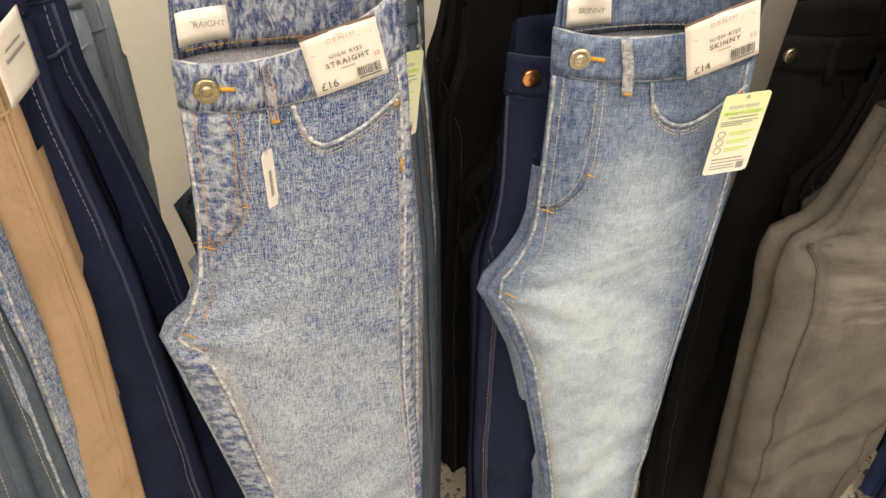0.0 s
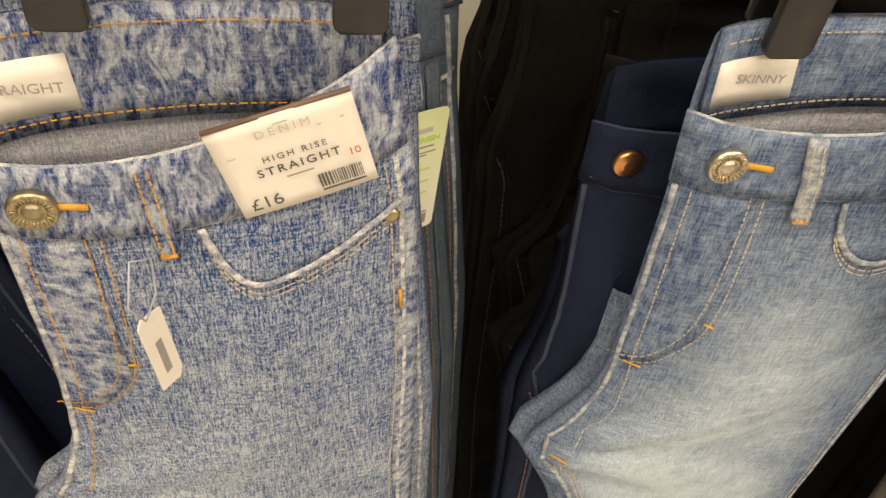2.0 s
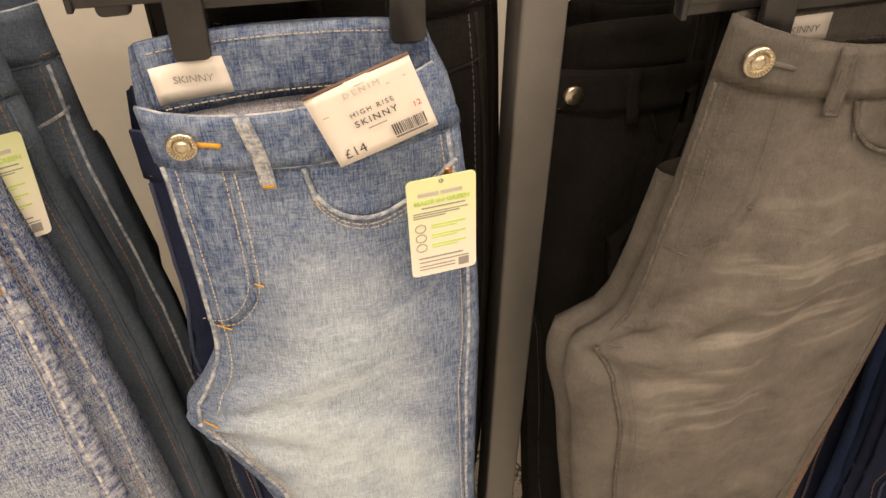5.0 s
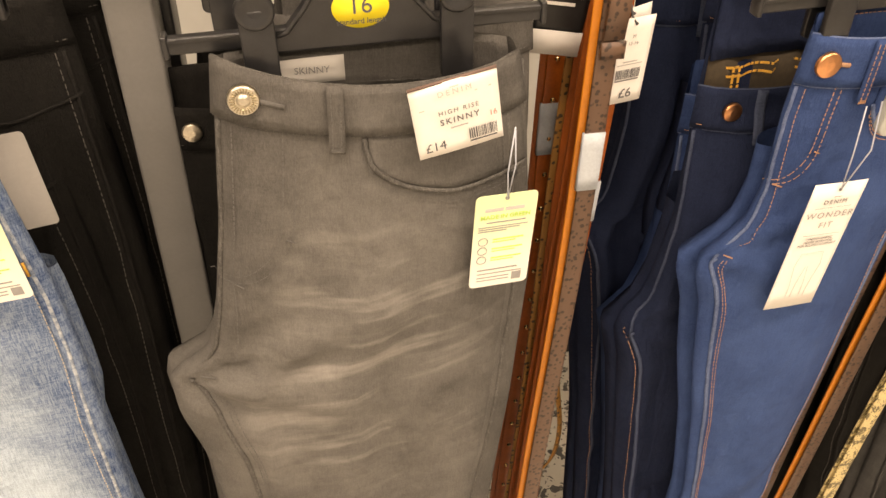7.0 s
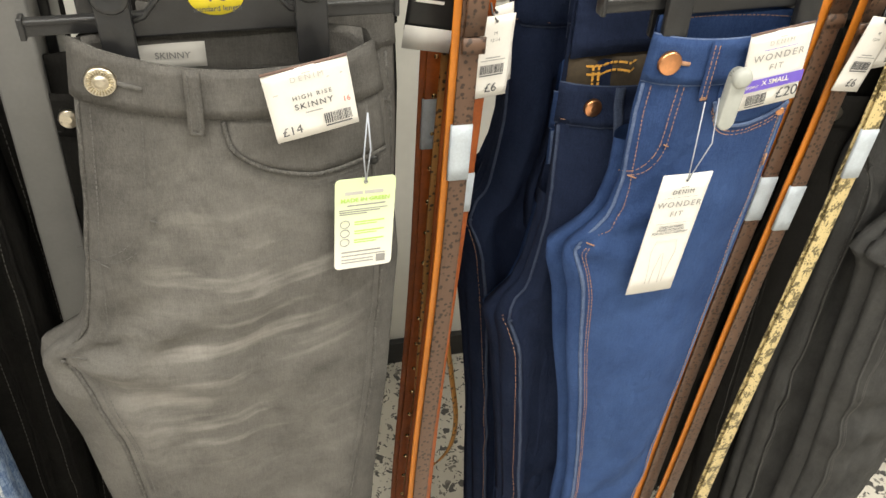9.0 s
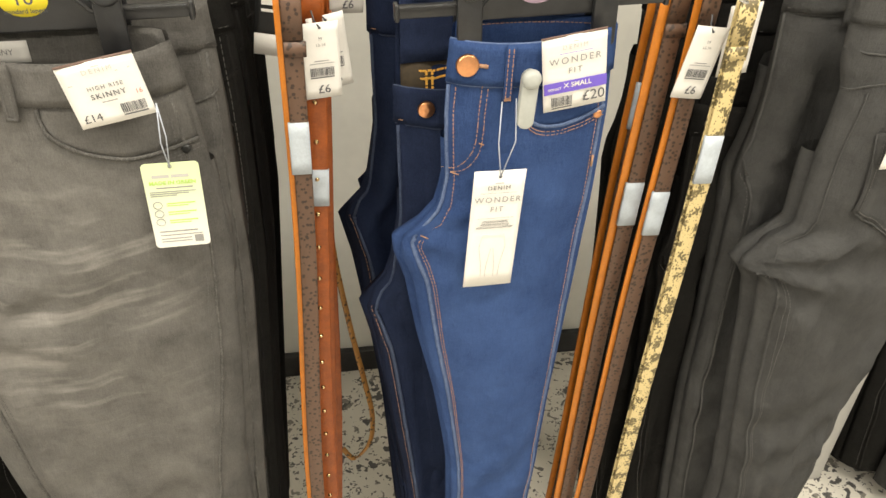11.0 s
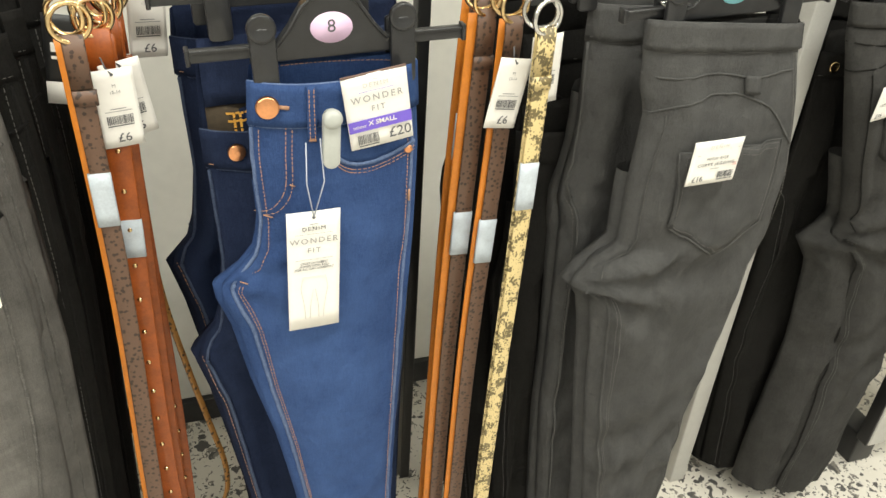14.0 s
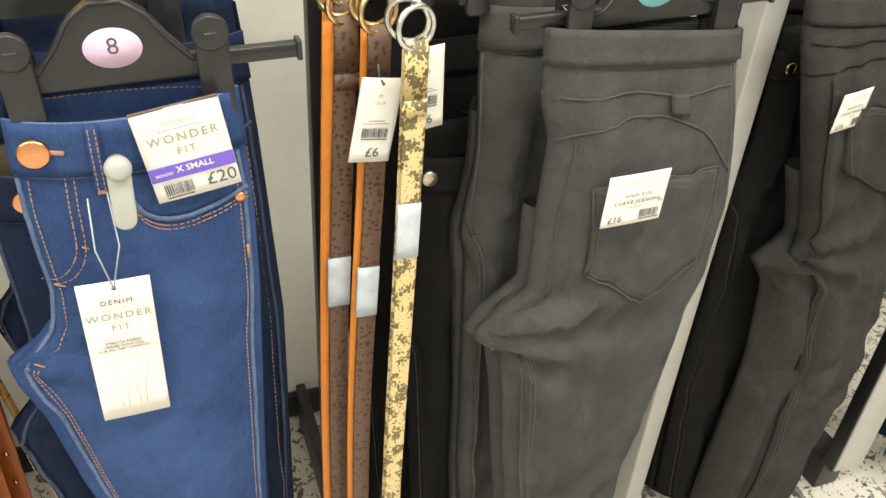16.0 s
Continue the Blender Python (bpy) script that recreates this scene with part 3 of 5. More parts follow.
def jeans(x, y, z, label, cloth, cfg, group):
    """Folded jeans. cfg: mat, band, edge, thread, thread2, loop, pocket, button, lining, detail, width of the seams."""
    t = thing("pair_of_jeans", pose(x, y, z), label, "jeans", group)
    D = cfg.get("detail", 2)
    hi = D >= 2
    c, wb = cloth, cfg.get("band_h", 0.040)
    part("body", c.body(26 if hi else 14, 110 if hi else 46), cfg["mat"], t)
    part("second_leg", c.body(14 if hi else 10, 44 if hi else 26, max(0.10, c.rise - 0.15), c.thick * 0.9 + 0.004), cfg["mat"], t)
    rear = cfg.get("rear", False)
    band = part("waistband", c.slab(0.0, 0.995, 0.0, wb, 0.0008, 0.0026, 28 if hi else 12, 5), cfg["band"], t)
    part("back_waistband", c.slab(0.03, 0.97, 0.0, 0.038, 0.0012, 0.003, 20 if hi else 8, 4, c.rear), cfg["band"], t)
    part("lining", c.slab(0.03, 0.96, 0.036, 0.115, 0.0006, 0.0008, 14 if hi else 6, 4, c.rear), cfg["lining"], t)
    if hi or D == 1:
        part("waistband_edge", c.seam([(i / 12, 0.0006) for i in range(13)], 0.0016, 0.002), cfg["edge"], band)
        part("waistband_seam", c.seam([(i / 12, wb + 0.001) for i in range(13)], 0.0013, 0.001), cfg["edge"], band)
    ri = c.rise
    side_u = cfg.get("side_u", 0.955)
    side = arc([(side_u, wb + 0.004), (side_u, 0.2), (side_u - 0.01, 0.4), (cfg.get("side_low", side_u - 0.03), c.length - 0.01)], 5)
    part("side_seam", c.seam(side, 0.0018, 0.0004), cfg["edge"], t)
    iu = cfg.get("ins", 0.09)
    ins = arc([(0.05, ri - 0.002), (iu * 0.9, ri + 0.05), (iu, ri + 0.25), (iu, c.length - 0.01)], 5)
    part("inseam", c.seam(ins, 0.0022, 0.0006), cfg["edge"], t)
    if D >= 1 and not rear:
        part("fly_edge", c.seam([(0.012, wb + 0.003), (0.012, ri * 0.6), (0.02, ri - 0.02), (0.05, ri)], 0.0019, 0.0008), cfg["edge"], t)
        if "button" in cfg:
            fly_button(t, c, cfg.get("button_u", 0.11), wb * 0.52, cfg.get("button_r", 0.0095), cfg["button"], cfg.get("ringed", True), cfg.get("button_style", "ribbed"))
    if not hi and D == 1:
        part("belt_loop", c.slab(0.34, 0.40, 0.0, wb + 0.012, 0.0040, 0.0022, 3, 5), cfg["edge"], t)
        part("pocket_rim", c.seam(arc([(0.46, wb + 0.003), (0.50, 0.068), (0.60, 0.086), (0.78, 0.090), (0.97, 0.078)], 5), 0.0016, 0.0012), cfg["edge"], t)
    if not hi:
        if "gold_lining" in cfg:
            part("lining_stitching", c.stitches([[(0.08, 0.044), (0.92, 0.044)], [(0.08, 0.049), (0.92, 0.049)], [(0.20, 0.044), (0.20, 0.11)], [(0.24, 0.044), (0.24, 0.11)]], 0.004, 0.0008, 0.0012, 0.003, c.rear), TH_GOLD, t)
        part("stitching", c.stitches([[(0.02, wb - 0.004), (0.98, wb - 0.004)], [(0.02, 0.004), (0.98, 0.004)], [(u - 0.02, v) for u, v in ins], [(u - 0.03, v) for u, v in side]], 0.004, 0.002, 0.0004), cfg["thread"], t)
        return t
    th, th2 = cfg["thread"], cfg.get("thread2", cfg["thread"])
    runs = [[(0.02, 0.0045), (0.98, 0.0045)], [(0.02, wb - 0.004), (0.98, wb - 0.004)]]
    part("waistband_stitching", c.stitches(runs), th2, band)
    part("back_stitching", c.stitches([[(0.06, 0.005), (0.94, 0.005)], [(0.06, 0.034), (0.94, 0.034)]], off=0.0048, side=c.rear), th2, t)
    part("seam_stitching", c.stitches([[(u - 0.028, v) for u, v in side], [(u + 0.03, v) for u, v in ins], [(u + 0.045, v) for u, v in ins]]), cfg.get("thread3", th), t)
    if rear:
        yoke = arc([(0.0, 0.100), (0.25, 0.082), (0.50, 0.076), (0.78, 0.100), (1.0, 0.165)], 8)
        part("yoke_seam", c.seam(yoke, 0.0014, 0.0008), cfg["edge"], t)
        part("lower_band_seam", c.seam([(i / 12, 0.056 + 0.003 * math.sin(i)) for i in range(13)], 0.0013, 0.001), cfg["edge"], t)
        part("side_piping", c.seam(arc([(0.10, 0.10), (0.07, 0.19), (0.06, ri - 0.02)], 6), 0.0012, 0.001), cfg["edge"], t)
        pk = [(0.18, 0.139), (0.87, 0.135), (0.85, 0.246), (0.56, 0.281), (0.21, 0.236), (0.18, 0.139)]
        low = lambda u: 0.236 + (u - 0.21) / 0.35 * 0.045 if u < 0.56 else 0.281 - (u - 0.56) / 0.29 * 0.035
        pocket = part("back_pocket", c.slab(0.185, 0.86, 0.137, 0.21, 0.0012, 0.0022, 18, 10, None, low), cfg["mat"], t)
        part("pocket_edge", c.seam(pk, 0.0011, 0.0034), cfg["edge"], pocket)
        inner = [(0.53 + (u - 0.53) * 0.92, 0.195 + (v - 0.195) * 0.93) for u, v in pk]
        part("pocket_stitching", c.stitches([inner, [(0.20, 0.150), (0.85, 0.146)]], off=0.0042), th, pocket)
        part("loop", c.slab(0.58, 0.66, 0.056, 0.076, 0.003, 0.002, 3, 5), cfg["band"], t)
        return t
    if cfg.get("worn"):
        part("fly_panel", c.slab(0.0, 0.2, wb + 0.001, 0.1, 0.0004, 0.001, 6, 14, None, lambda u: ri * (0.63 - 0.9 * max(0.0, u - 0.08))), cfg["worn"], t)
        part("side_panel", c.slab(side_u - 0.022, 0.998, wb + 0.002, c.length - 0.004, 0.0002, 0.0008, 3, 60), cfg["worn"], t)
        part("inseam_panel", c.slab(0.02, iu * 0.9, ri + 0.02, c.length - 0.004, 0.0002, 0.0008, 3, 50), cfg["worn"], t)
    # fly
    jay = arc([(0.235, wb + 0.003), (0.225, ri * 0.40), (0.20, ri * 0.52), (0.12, ri * 0.605), (0.02, ri * 0.63)], 6)
    jay2 = [(u - 0.035, v - 0.003) for u, v in jay]
    part("fly_stitching", c.stitches([jay, jay2, [(0.05, wb + 0.004), (0.05, ri * 0.62), (0.09, ri - 0.012)], [(0.01, wb * 0.5 - 0.012), (0.01, wb * 0.5 + 0.012)]]), th, t)
    bars = bmesh.new()
    for u, v, du in ((0.03, ri * 0.63, 0.05), (0.06, ri - 0.006, 0.05), (0.20, ri * 0.47, 0.03)):
        add_tube(bars, [c.out(u, v, 0.0014), c.out(u + du, v + 0.002, 0.0014)], 0.0007, 5)
    part("bar_tack", bars, cfg.get("tack", th), t)
    hole = bmesh.new()
    bu = cfg.get("button_u", 0.11)
    add_tube(hole, [c.out(bu + 0.045, wb * 0.5, 0.0042), c.out(bu + 0.12, wb * 0.5 + 0.001, 0.0042)], 0.0019, 6, 0.5)
    part("buttonhole", hole, cfg.get("tack", th), band)
    # front pocket
    pk = arc(cfg["pocket"], 8)
    us, vs = [p[0] for p in pk], [p[1] for p in pk]
    low = lambda u: float(np.interp(u, us, vs))
    facing = part("pocket_facing", c.slab(us[0] + 0.012, min(us[-1], 0.985), wb + 0.002, 0.1, 0.0003, 0.0007, 20, 6, None, low), cfg["band"] if cfg.get("facing_band") else cfg["mat"], t)
    part("pocket_rim", c.seam(pk, 0.0020, 0.0016), cfg["edge"], t)
    part("pocket_stitching", c.stitches([[(u, v + 0.0055) for u, v in pk], [(u, v + 0.009) for u, v in pk]]), cfg.get("thread3", th), t)
    rv = part("rivet", disc(0.0042, 0.002, [(0.9, 0.8), (0.4, 1.0)]), cfg.get("rivet", M_COPPER), t)
    rv.location = c.out(min(us[-1] - 0.03, 0.93), vs[-1] + 0.007, 0.001)
    # belt loop
    lu, lw = cfg["loop"], 0.052
    for k, uu in enumerate([lu] + ([cfg["loop2"]] if "loop2" in cfg else [])):
        lp = part("belt_loop", c.slab(uu, uu + lw, 0.0, wb + 0.014, 0.0044, 0.0022, 4, 8), cfg["edge"] if cfg.get("loop_edge") else cfg["band"], t)
        part("loop_stitching", c.stitches([[(uu + 0.012, 0.003), (uu + 0.012, wb + 0.011)], [(uu + lw - 0.012, 0.003), (uu + lw - 0.012, wb + 0.011)], [(uu + 0.008, wb + 0.010), (uu + lw - 0.008, wb + 0.010)]], off=0.0074), th, lp)
        tk = bmesh.new()
        add_tube(tk, [c.out(uu + 0.006, wb + 0.012, 0.0066), c.out(uu + lw - 0.006, wb + 0.012, 0.0066)], 0.0012, 5, 0.6)
        part("bar_tack", tk, cfg.get("tack", th), lp)
    st = bmesh.new()
    add_tube(st, [c.out(side_u - 0.01, 0.125, 0.002), c.out(side_u - 0.01, 0.137, 0.002)], 0.0012, 5)
    part("seam_tack", st, cfg.get("tack", th), t)
    if "patch" in cfg:
        lb = part("brand_patch", c.slab(cfg["patch"][0], cfg["patch"][1], 0.012, 0.031, 0.0045, 0.0008, 6, 3, c.rear), M_CARD, t, "cream woven waist label")
        p = c.out((cfg["patch"][0] + cfg["patch"][1]) / 2 + 0.03, 0.02, 0.0062, c.rear)
        words(cfg["patch"][2], 0.0068, M_GREYINK, lb, p.x - 0.004, p.z, p.y - 0.003)
    return t


# ---- hangers ----
def clip_hanger(x, y, z, half, clips, sticker=None, mark="", tilt=0.0, label="black plastic clip hanger", arm_z=1.215):
    """A trouser hanger: bar with ribs, arched middle, steel hook, two spring clips. z is the bar."""
    t = thing("clip_hanger", pose(x, y, z, 0, tilt, 0), label, "hanger", "clip hangers")
    bar = bmesh.new()
    add_box(bar, -half, half, -0.004, 0.004, -0.006, 0.005, 0.0012)
    add_box(bar, -half, half, -0.0052, -0.0041, 0.0022, 0.0046, 0.0004)
    add_box(bar, -half, -half + 0.004, -0.006, 0.006, -0.008, 0.007, 0.0012)
    add_box(bar, half - 0.004, half, -0.006, 0.006, -0.008, 0.007, 0.0012)
    part("bar", bar, M_PLASTIC, t)
    pts = [(-0.056, -0.010), (0.056, -0.010), (0.062, 0.0), (0.048, 0.004), (0.036, 0.018), (0.024, 0.036), (0.010, 0.046), (-0.010, 0.046), (-0.024, 0.036), (-0.036, 0.018), (-0.048, 0.004), (-0.062, 0.0)]
    arch = part("arch", outline_slab(pts, -0.0075, 0.0072, 0.0015), M_PLASTIC, t, smooth=False)
    part("arch_rim", tube([(px, -0.008, pz) for px, pz in pts[2:]], 0.0018, 6), M_PLASTIC, arch)
    top = arm_z + 0.020 - z
    hook = [(0, 0, 0.044), (0, 0, top - 0.02)] + [(0, 0.018 - 0.018 * math.cos(a), top - 0.018 + 0.018 * math.sin(a)) for a in np.linspace(0.2, math.pi, 8)]
    part("hook", tube(hook, 0.0018, 8), M_CHROME, t)
    for cx in clips:
        pts = rounded(0.022, 0.060, 0.0045, 4, cx, -0.008)
        clip = part("clip", outline_slab(pts, -0.0150, -0.0085, 0.0012), M_PLASTIC, t)
        part("clip_back", outline_slab(rounded(0.020, 0.052, 0.004, 4, cx, -0.010), 0.0085, 0.014, 0.001), M_PLASTIC, t)
        cap = part("thumb_pad", disc(0.0125, 0.006, [(1.0, 0.55), (0.9, 0.85), (0.7, 0.7), (0.3, 0.45)]), M_PLASTIC, clip)
        cap.location = (cx, -0.0120, 0.022)
        part("spring", tube([(cx - 0.007, -0.009, 0.006), (cx - 0.007, 0.009, 0.006), (cx + 0.007, 0.009, 0.006), (cx + 0.007, -0.009, 0.006)], 0.0012, 6), M_CHROME, clip)
    if sticker:
        st = part("size_sticker", outline_slab([(0.0185 * math.cos(a), 0.016 + 0.0135 * math.sin(a)) for a in np.linspace(0, 2 * math.pi, 32, False)], -0.0081, -0.0076), sticker, t, "oval size sticker")
        if mark:
            words(mark, 0.016, M_INK, st, 0, 0.017, -0.0084)
            if mark == "16":
                words("standard length", 0.0052, M_INK, st, 0, 0.007, -0.0084)
    return t


# ---- paper tickets ----
def card(w, h, r=0.002, wave=0.0012, thick=0.0006, corners=None, seed=0):
    """A slightly bowed card in x and z."""
    bm = bmesh.new()
    n, m = 10, 8
    g = []
    for j in range(m + 1):
        for i in range(n + 1):
            a, b = i / n - 0.5, j / m - 0.5
            g.append(bm.verts.new((a * w, -wave * math.cos(a * 3.0 + seed) * math.cos(b * 2) + wave * 0.98, b * h)))
    for j in range(m):
        for i in range(n):
            bm.faces.new((g[j * (n + 1) + i], g[j * (n + 1) + i + 1], g[(j + 1) * (n + 1) + i + 1], g[(j + 1) * (n + 1) + i]))
    ext = bmesh.ops.extrude_face_region(bm, geom=list(bm.faces))["geom"]
    for v in ext:
        if isinstance(v, bmesh.types.BMVert):
            v.co.y += thick
    return bm


def barcode(parent, x, z, w, h, y=-0.0012):
    bm, rnd, p = bmesh.new(), random.Random(5), 0.0
    while p < w:
        k = rnd.choice((0.0004, 0.0006, 0.0009))
        add_box(bm, x - w / 2 + p, x - w / 2 + p + k, y, y + 0.0002, z - h / 2, z + h / 2)
        p += k + rnd.choice((0.0004, 0.0006, 0.0008))
    add_box(bm, x - w / 2, x + w / 2, y, y + 0.0002, z - h / 2 - 0.0022, z - h / 2 - 0.0012)
    tagged(part("barcode", bm, M_INK, parent, "", False), kind="stuff")


def bars(parent, rows, material, y=-0.0012, name="print_bar"):
    """Rows of (x0, x1, z, height) as thin printed bars."""
    bm = bmesh.new()
    for x0, x1, z, h in rows:
        add_box(bm, x0, x1, y, y + 0.0002, z - h / 2, z + h / 2)
    return part(name, bm, material, parent, "", False)


def price_ticket(m, w, h, lines, price, size, label, band=False, fold=True):
    t = thing("price_ticket", m, label, "price ticket", "price tickets")
    part("card", card(w, h), M_CARD, t)
    if fold:
        part("folded_edge", tube([(-w / 2, 0.0016, h / 2), (w / 2, 0.0016, h / 2)], 0.0012, 6), M_CARDB, t)
    words("DENIM", 0.0058, M_PALEINK, t, 0, h * 0.36, spacing=1.5)
    bars(t, [(-0.003, 0.003, h * 0.43, 0.0008)], M_PALEINK)
    if band:
        bars(t, [(-w * 0.27, w * 0.27, h * 0.285, 0.0003), (-w / 2 + 0.0003, w / 2 - 0.0003, -h * 0.165, h * 0.155)], M_PURPLE)
        words("WONDER", 0.0090, M_GREYINK, t, 0, h * 0.185, spacing=1.35)
        words("FIT", 0.0080, M_GREYINK, t, 0, h * 0.04, spacing=1.35)
        words("X SMALL", 0.0068, M_CARD, t, 0.002, -h * 0.150, -0.0016, 0.0001)
        words("SKINNY", 0.0036, M_CARD, t, -w * 0.33, -h * 0.175, -0.0016)
        barcode(t, -w * 0.22, -h * 0.36, w * 0.32, h * 0.13)
        words(price, 0.0145, M_INK, t, w * 0.29, -h * 0.355)
    else:
        words(lines[0], 0.0047, M_INK, t, 0.001, h * 0.10, spacing=1.35)
        words(lines[1], 0.0064 if len(lines[1]) < 10 else 0.0052, M_INK, t, 0.001, -h * 0.03, spacing=1.3, bold=0.00005)
        bars(t, [(-0.006, 0.006, -h * 0.13, 0.0008)], M_GREYINK)
        barcode(t, w * 0.26, -h * 0.29, w * 0.32, h * 0.15)
        words(size, 0.0058, M_REDINK, t, w * 0.40, -h * 0.08)
        words(price, 0.0098, M_INK, t, -w * 0.30, -h * 0.35)
        bars(t, [(-w * 0.42, -w * 0.36, h * 0.21, 0.0008), (w * 0.22, w * 0.25, h * 0.30, 0.0008), (w * 0.38, w * 0.41, h * 0.31, 0.0008)], M_PALEINK)
    return t


def green_tag(m, string=0.05, label="lime and white rounded care tag on a string"):
    """A rounded swing tag with green headings, small print and a square code drawn as a plain block."""
    t = thing("swing_tag", m, label, "swing tag", "care tags")
    w, h = 0.047, 0.088
    part("card", outline_slab(rounded(w, h, 0.004), 0, 0.0006), M_GREENTAG, t, smooth=False)
    bars(t, [(-0.016, -0.002, 0.031, 0.0030), (-0.0005, 0.014, 0.031, 0.0030)], M_PALEINK, -0.0003)
    words("MADE IN GREEN", 0.0052, M_GREEN, t, 0, 0.0245, -0.0004, 0.00012)
    bars(t, [(-0.014, 0.016, 0.0195, 0.0011), (-0.020, 0.018, 0.0155, 0.0008), (-0.020, 0.012, 0.0135, 0.0008), (-0.020, 0.002, 0.0115, 0.0008),
             (-0.018, 0.014, -0.0265, 0.0012), (-0.018, 0.018, -0.0305, 0.0009), (-0.018, 0.008, -0.0345, 0.0009), (-0.018, 0.008, -0.0375, 0.0009)], M_GREYINK, -0.0003)
    for k, z in enumerate((0.002, -0.007, -0.016)):
        part("icon", ring(-0.0155, -0.0003, z, 0.0036, 0.0003), M_GREYINK, t)
        bars(t, [(-0.008, 0.016, z + 0.0012, 0.0012), (-0.008, 0.010, z - 0.0012, 0.0009)], M_GREEN, -0.0003)
    bars(t, [(0.0105, 0.018, -0.036, 0.0075)], M_GREYINK, -0.0003, "code_block")
    part("eyelet", ring(0.0, -0.0002, 0.0405, 0.0013, 0.0004), M_GREYINK, t)
    if string:
        part("string", tube([(0, -0.0005, 0.0405), (-0.003, -0.003, 0.0405 + string * 0.4), (-0.001, -0.002, 0.0405 + string)], 0.00055, 5), M_STRING, t)
        part("string_loop", tube([(0, -0.0005, 0.0405), (0.002, -0.003, 0.0405 + string * 0.5), (-0.001, -0.002, 0.0405 + string)], 0.00055, 5), M_STRING, t)
    return t


# ---- hanging arms ----
for px, py in ((-0.26, -0.03), (0.09, -0.01), (0.41, -0.01), (0.77, -0.05), (0.985, 0.03), (1.176, -0.03), (1.375, 0.02), (1.60, -0.01), (2.062, 0.12), (2.62, 0.1)):
    peg(px, py)

# ---- the front garment of each arm ----
CFG_S = dict(worn=D_ACIDP, ins=0.17, mat=D_ACID, band=D_ACIDW, edge=D_ACIDE, thread=TH_GOLD, thread2=TH_GOLD, thread3=TH_PALE, lining=D_LINING, loop=0.36, loop_edge=False, tack=TH_GOLD, rivet=M_BRASS,
             pocket=[(0.47, 0.043), (0.50, 0.066), (0.58, 0.083), (0.76, 0.080), (0.96, 0.066)], button=M_BRASS, button_r=0.0105, patch=(0.03, 0.25, "STRAIGHT"), button_u=0.12, facing_band=False)
cloth_s = Cloth([(0, 0), (0.154, -0.002), (0.213, -0.008), (0.268, -0.028), (0.288, -0.052), (0.363, -0.038), (0.565, 0.001), (1.0, 0.06)],
                [(0, 0.172), (0.06, 0.187), (0.17, 0.196), (0.41, 0.206), (0.62, 0.228), (1.0, 0.235)], 0.93, 0.020, 0.022, (0.0, 0.004, 0.044), 0.052, 1.0)
JEANS_S = jeans(0.002, 0.038, 1.031, "acid wash blue high rise straight jeans, clipped on a hanger", cloth_s, CFG_S, "jeans on the front hangers")
JEANS_S.rotation_euler[2] = radians(6)

CFG_K = dict(worn=D_MIDW, mat=D_MID, band=D_MIDW, edge=D_MIDE, thread=TH_PALE, thread2=TH_PALE, thread3=TH_PALE, lining=D_LINING, loop=0.31, tack=TH_GOLD, rivet=M_COPPER, loop_edge=True,
             pocket=[(0.46, 0.043), (0.48, 0.066), (0.57, 0.086), (0.72, 0.090), (0.97, 0.066)], button=M_SILVER, button_r=0.0098, button_style="stamped", patch=(0.05, 0.28, "SKINNY"), button_u=0.11)
cloth_k = Cloth([(0, 0), (0.05, 0.005), (0.14, 0.009), (0.20, 0.010), (0.228, 0.006), (0.26, -0.011), (0.294, -0.031), (0.322, -0.016), (0.40, 0.018), (0.53, 0.053), (0.67, 0.088), (1.0, 0.13)],
                [(0, 0.178), (0.03, 0.196), (0.16, 0.214), (0.23, 0.218), (0.42, 0.220), (0.7, 0.232), (1.0, 0.235)], 0.92, 0.020, 0.022, (0.0, -0.006, 0.012), 0.036, 4.0)
jeans(0.308, 0.045, 1.046, "faded mid blue high rise skinny jeans on a hanger", cloth_k, CFG_K, "jeans on the front hangers")

CFG_G = dict(ins=0.14, mat=D_GREY, band=D_GREY, edge=D_GREYE, thread=TH_DARK, lining=D_GREYE, loop=0.34, rivet=M_BLACKM, side_u=0.93, side_low=0.72,
             pocket=[(0.45, 0.043), (0.47, 0.066), (0.57, 0.086), (0.75, 0.096), (0.98, 0.090)], button=M_SILVER, button_r=0.0105, button_style="stamped", patch=(0.18, 0.42, "SKINNY"), button_u=0.09)
cloth_g = Cloth([(0, 0), (0.05, -0.006), (0.126, -0.014), (0.20, -0.026), (0.248, -0.038), (0.272, -0.074), (0.318, -0.073), (0.373, -0.060), (0.45, -0.052), (0.6, -0.03), (1.0, 0.04)],
                [(0, 0.199), (0.06, 0.212), (0.2, 0.227), (0.35, 0.222), (0.5, 0.212), (1.0, 0.20)], 0.94, 0.028, 0.026, (0.0, -0.022, -0.010), -0.004, 7.0, 1.2, 0.012, -0.006, 0.003)
jeans(0.667, 0.012, 1.089, "washed charcoal high rise skinny jeans on a hanger", cloth_g, CFG_G, "jeans on the front hangers")

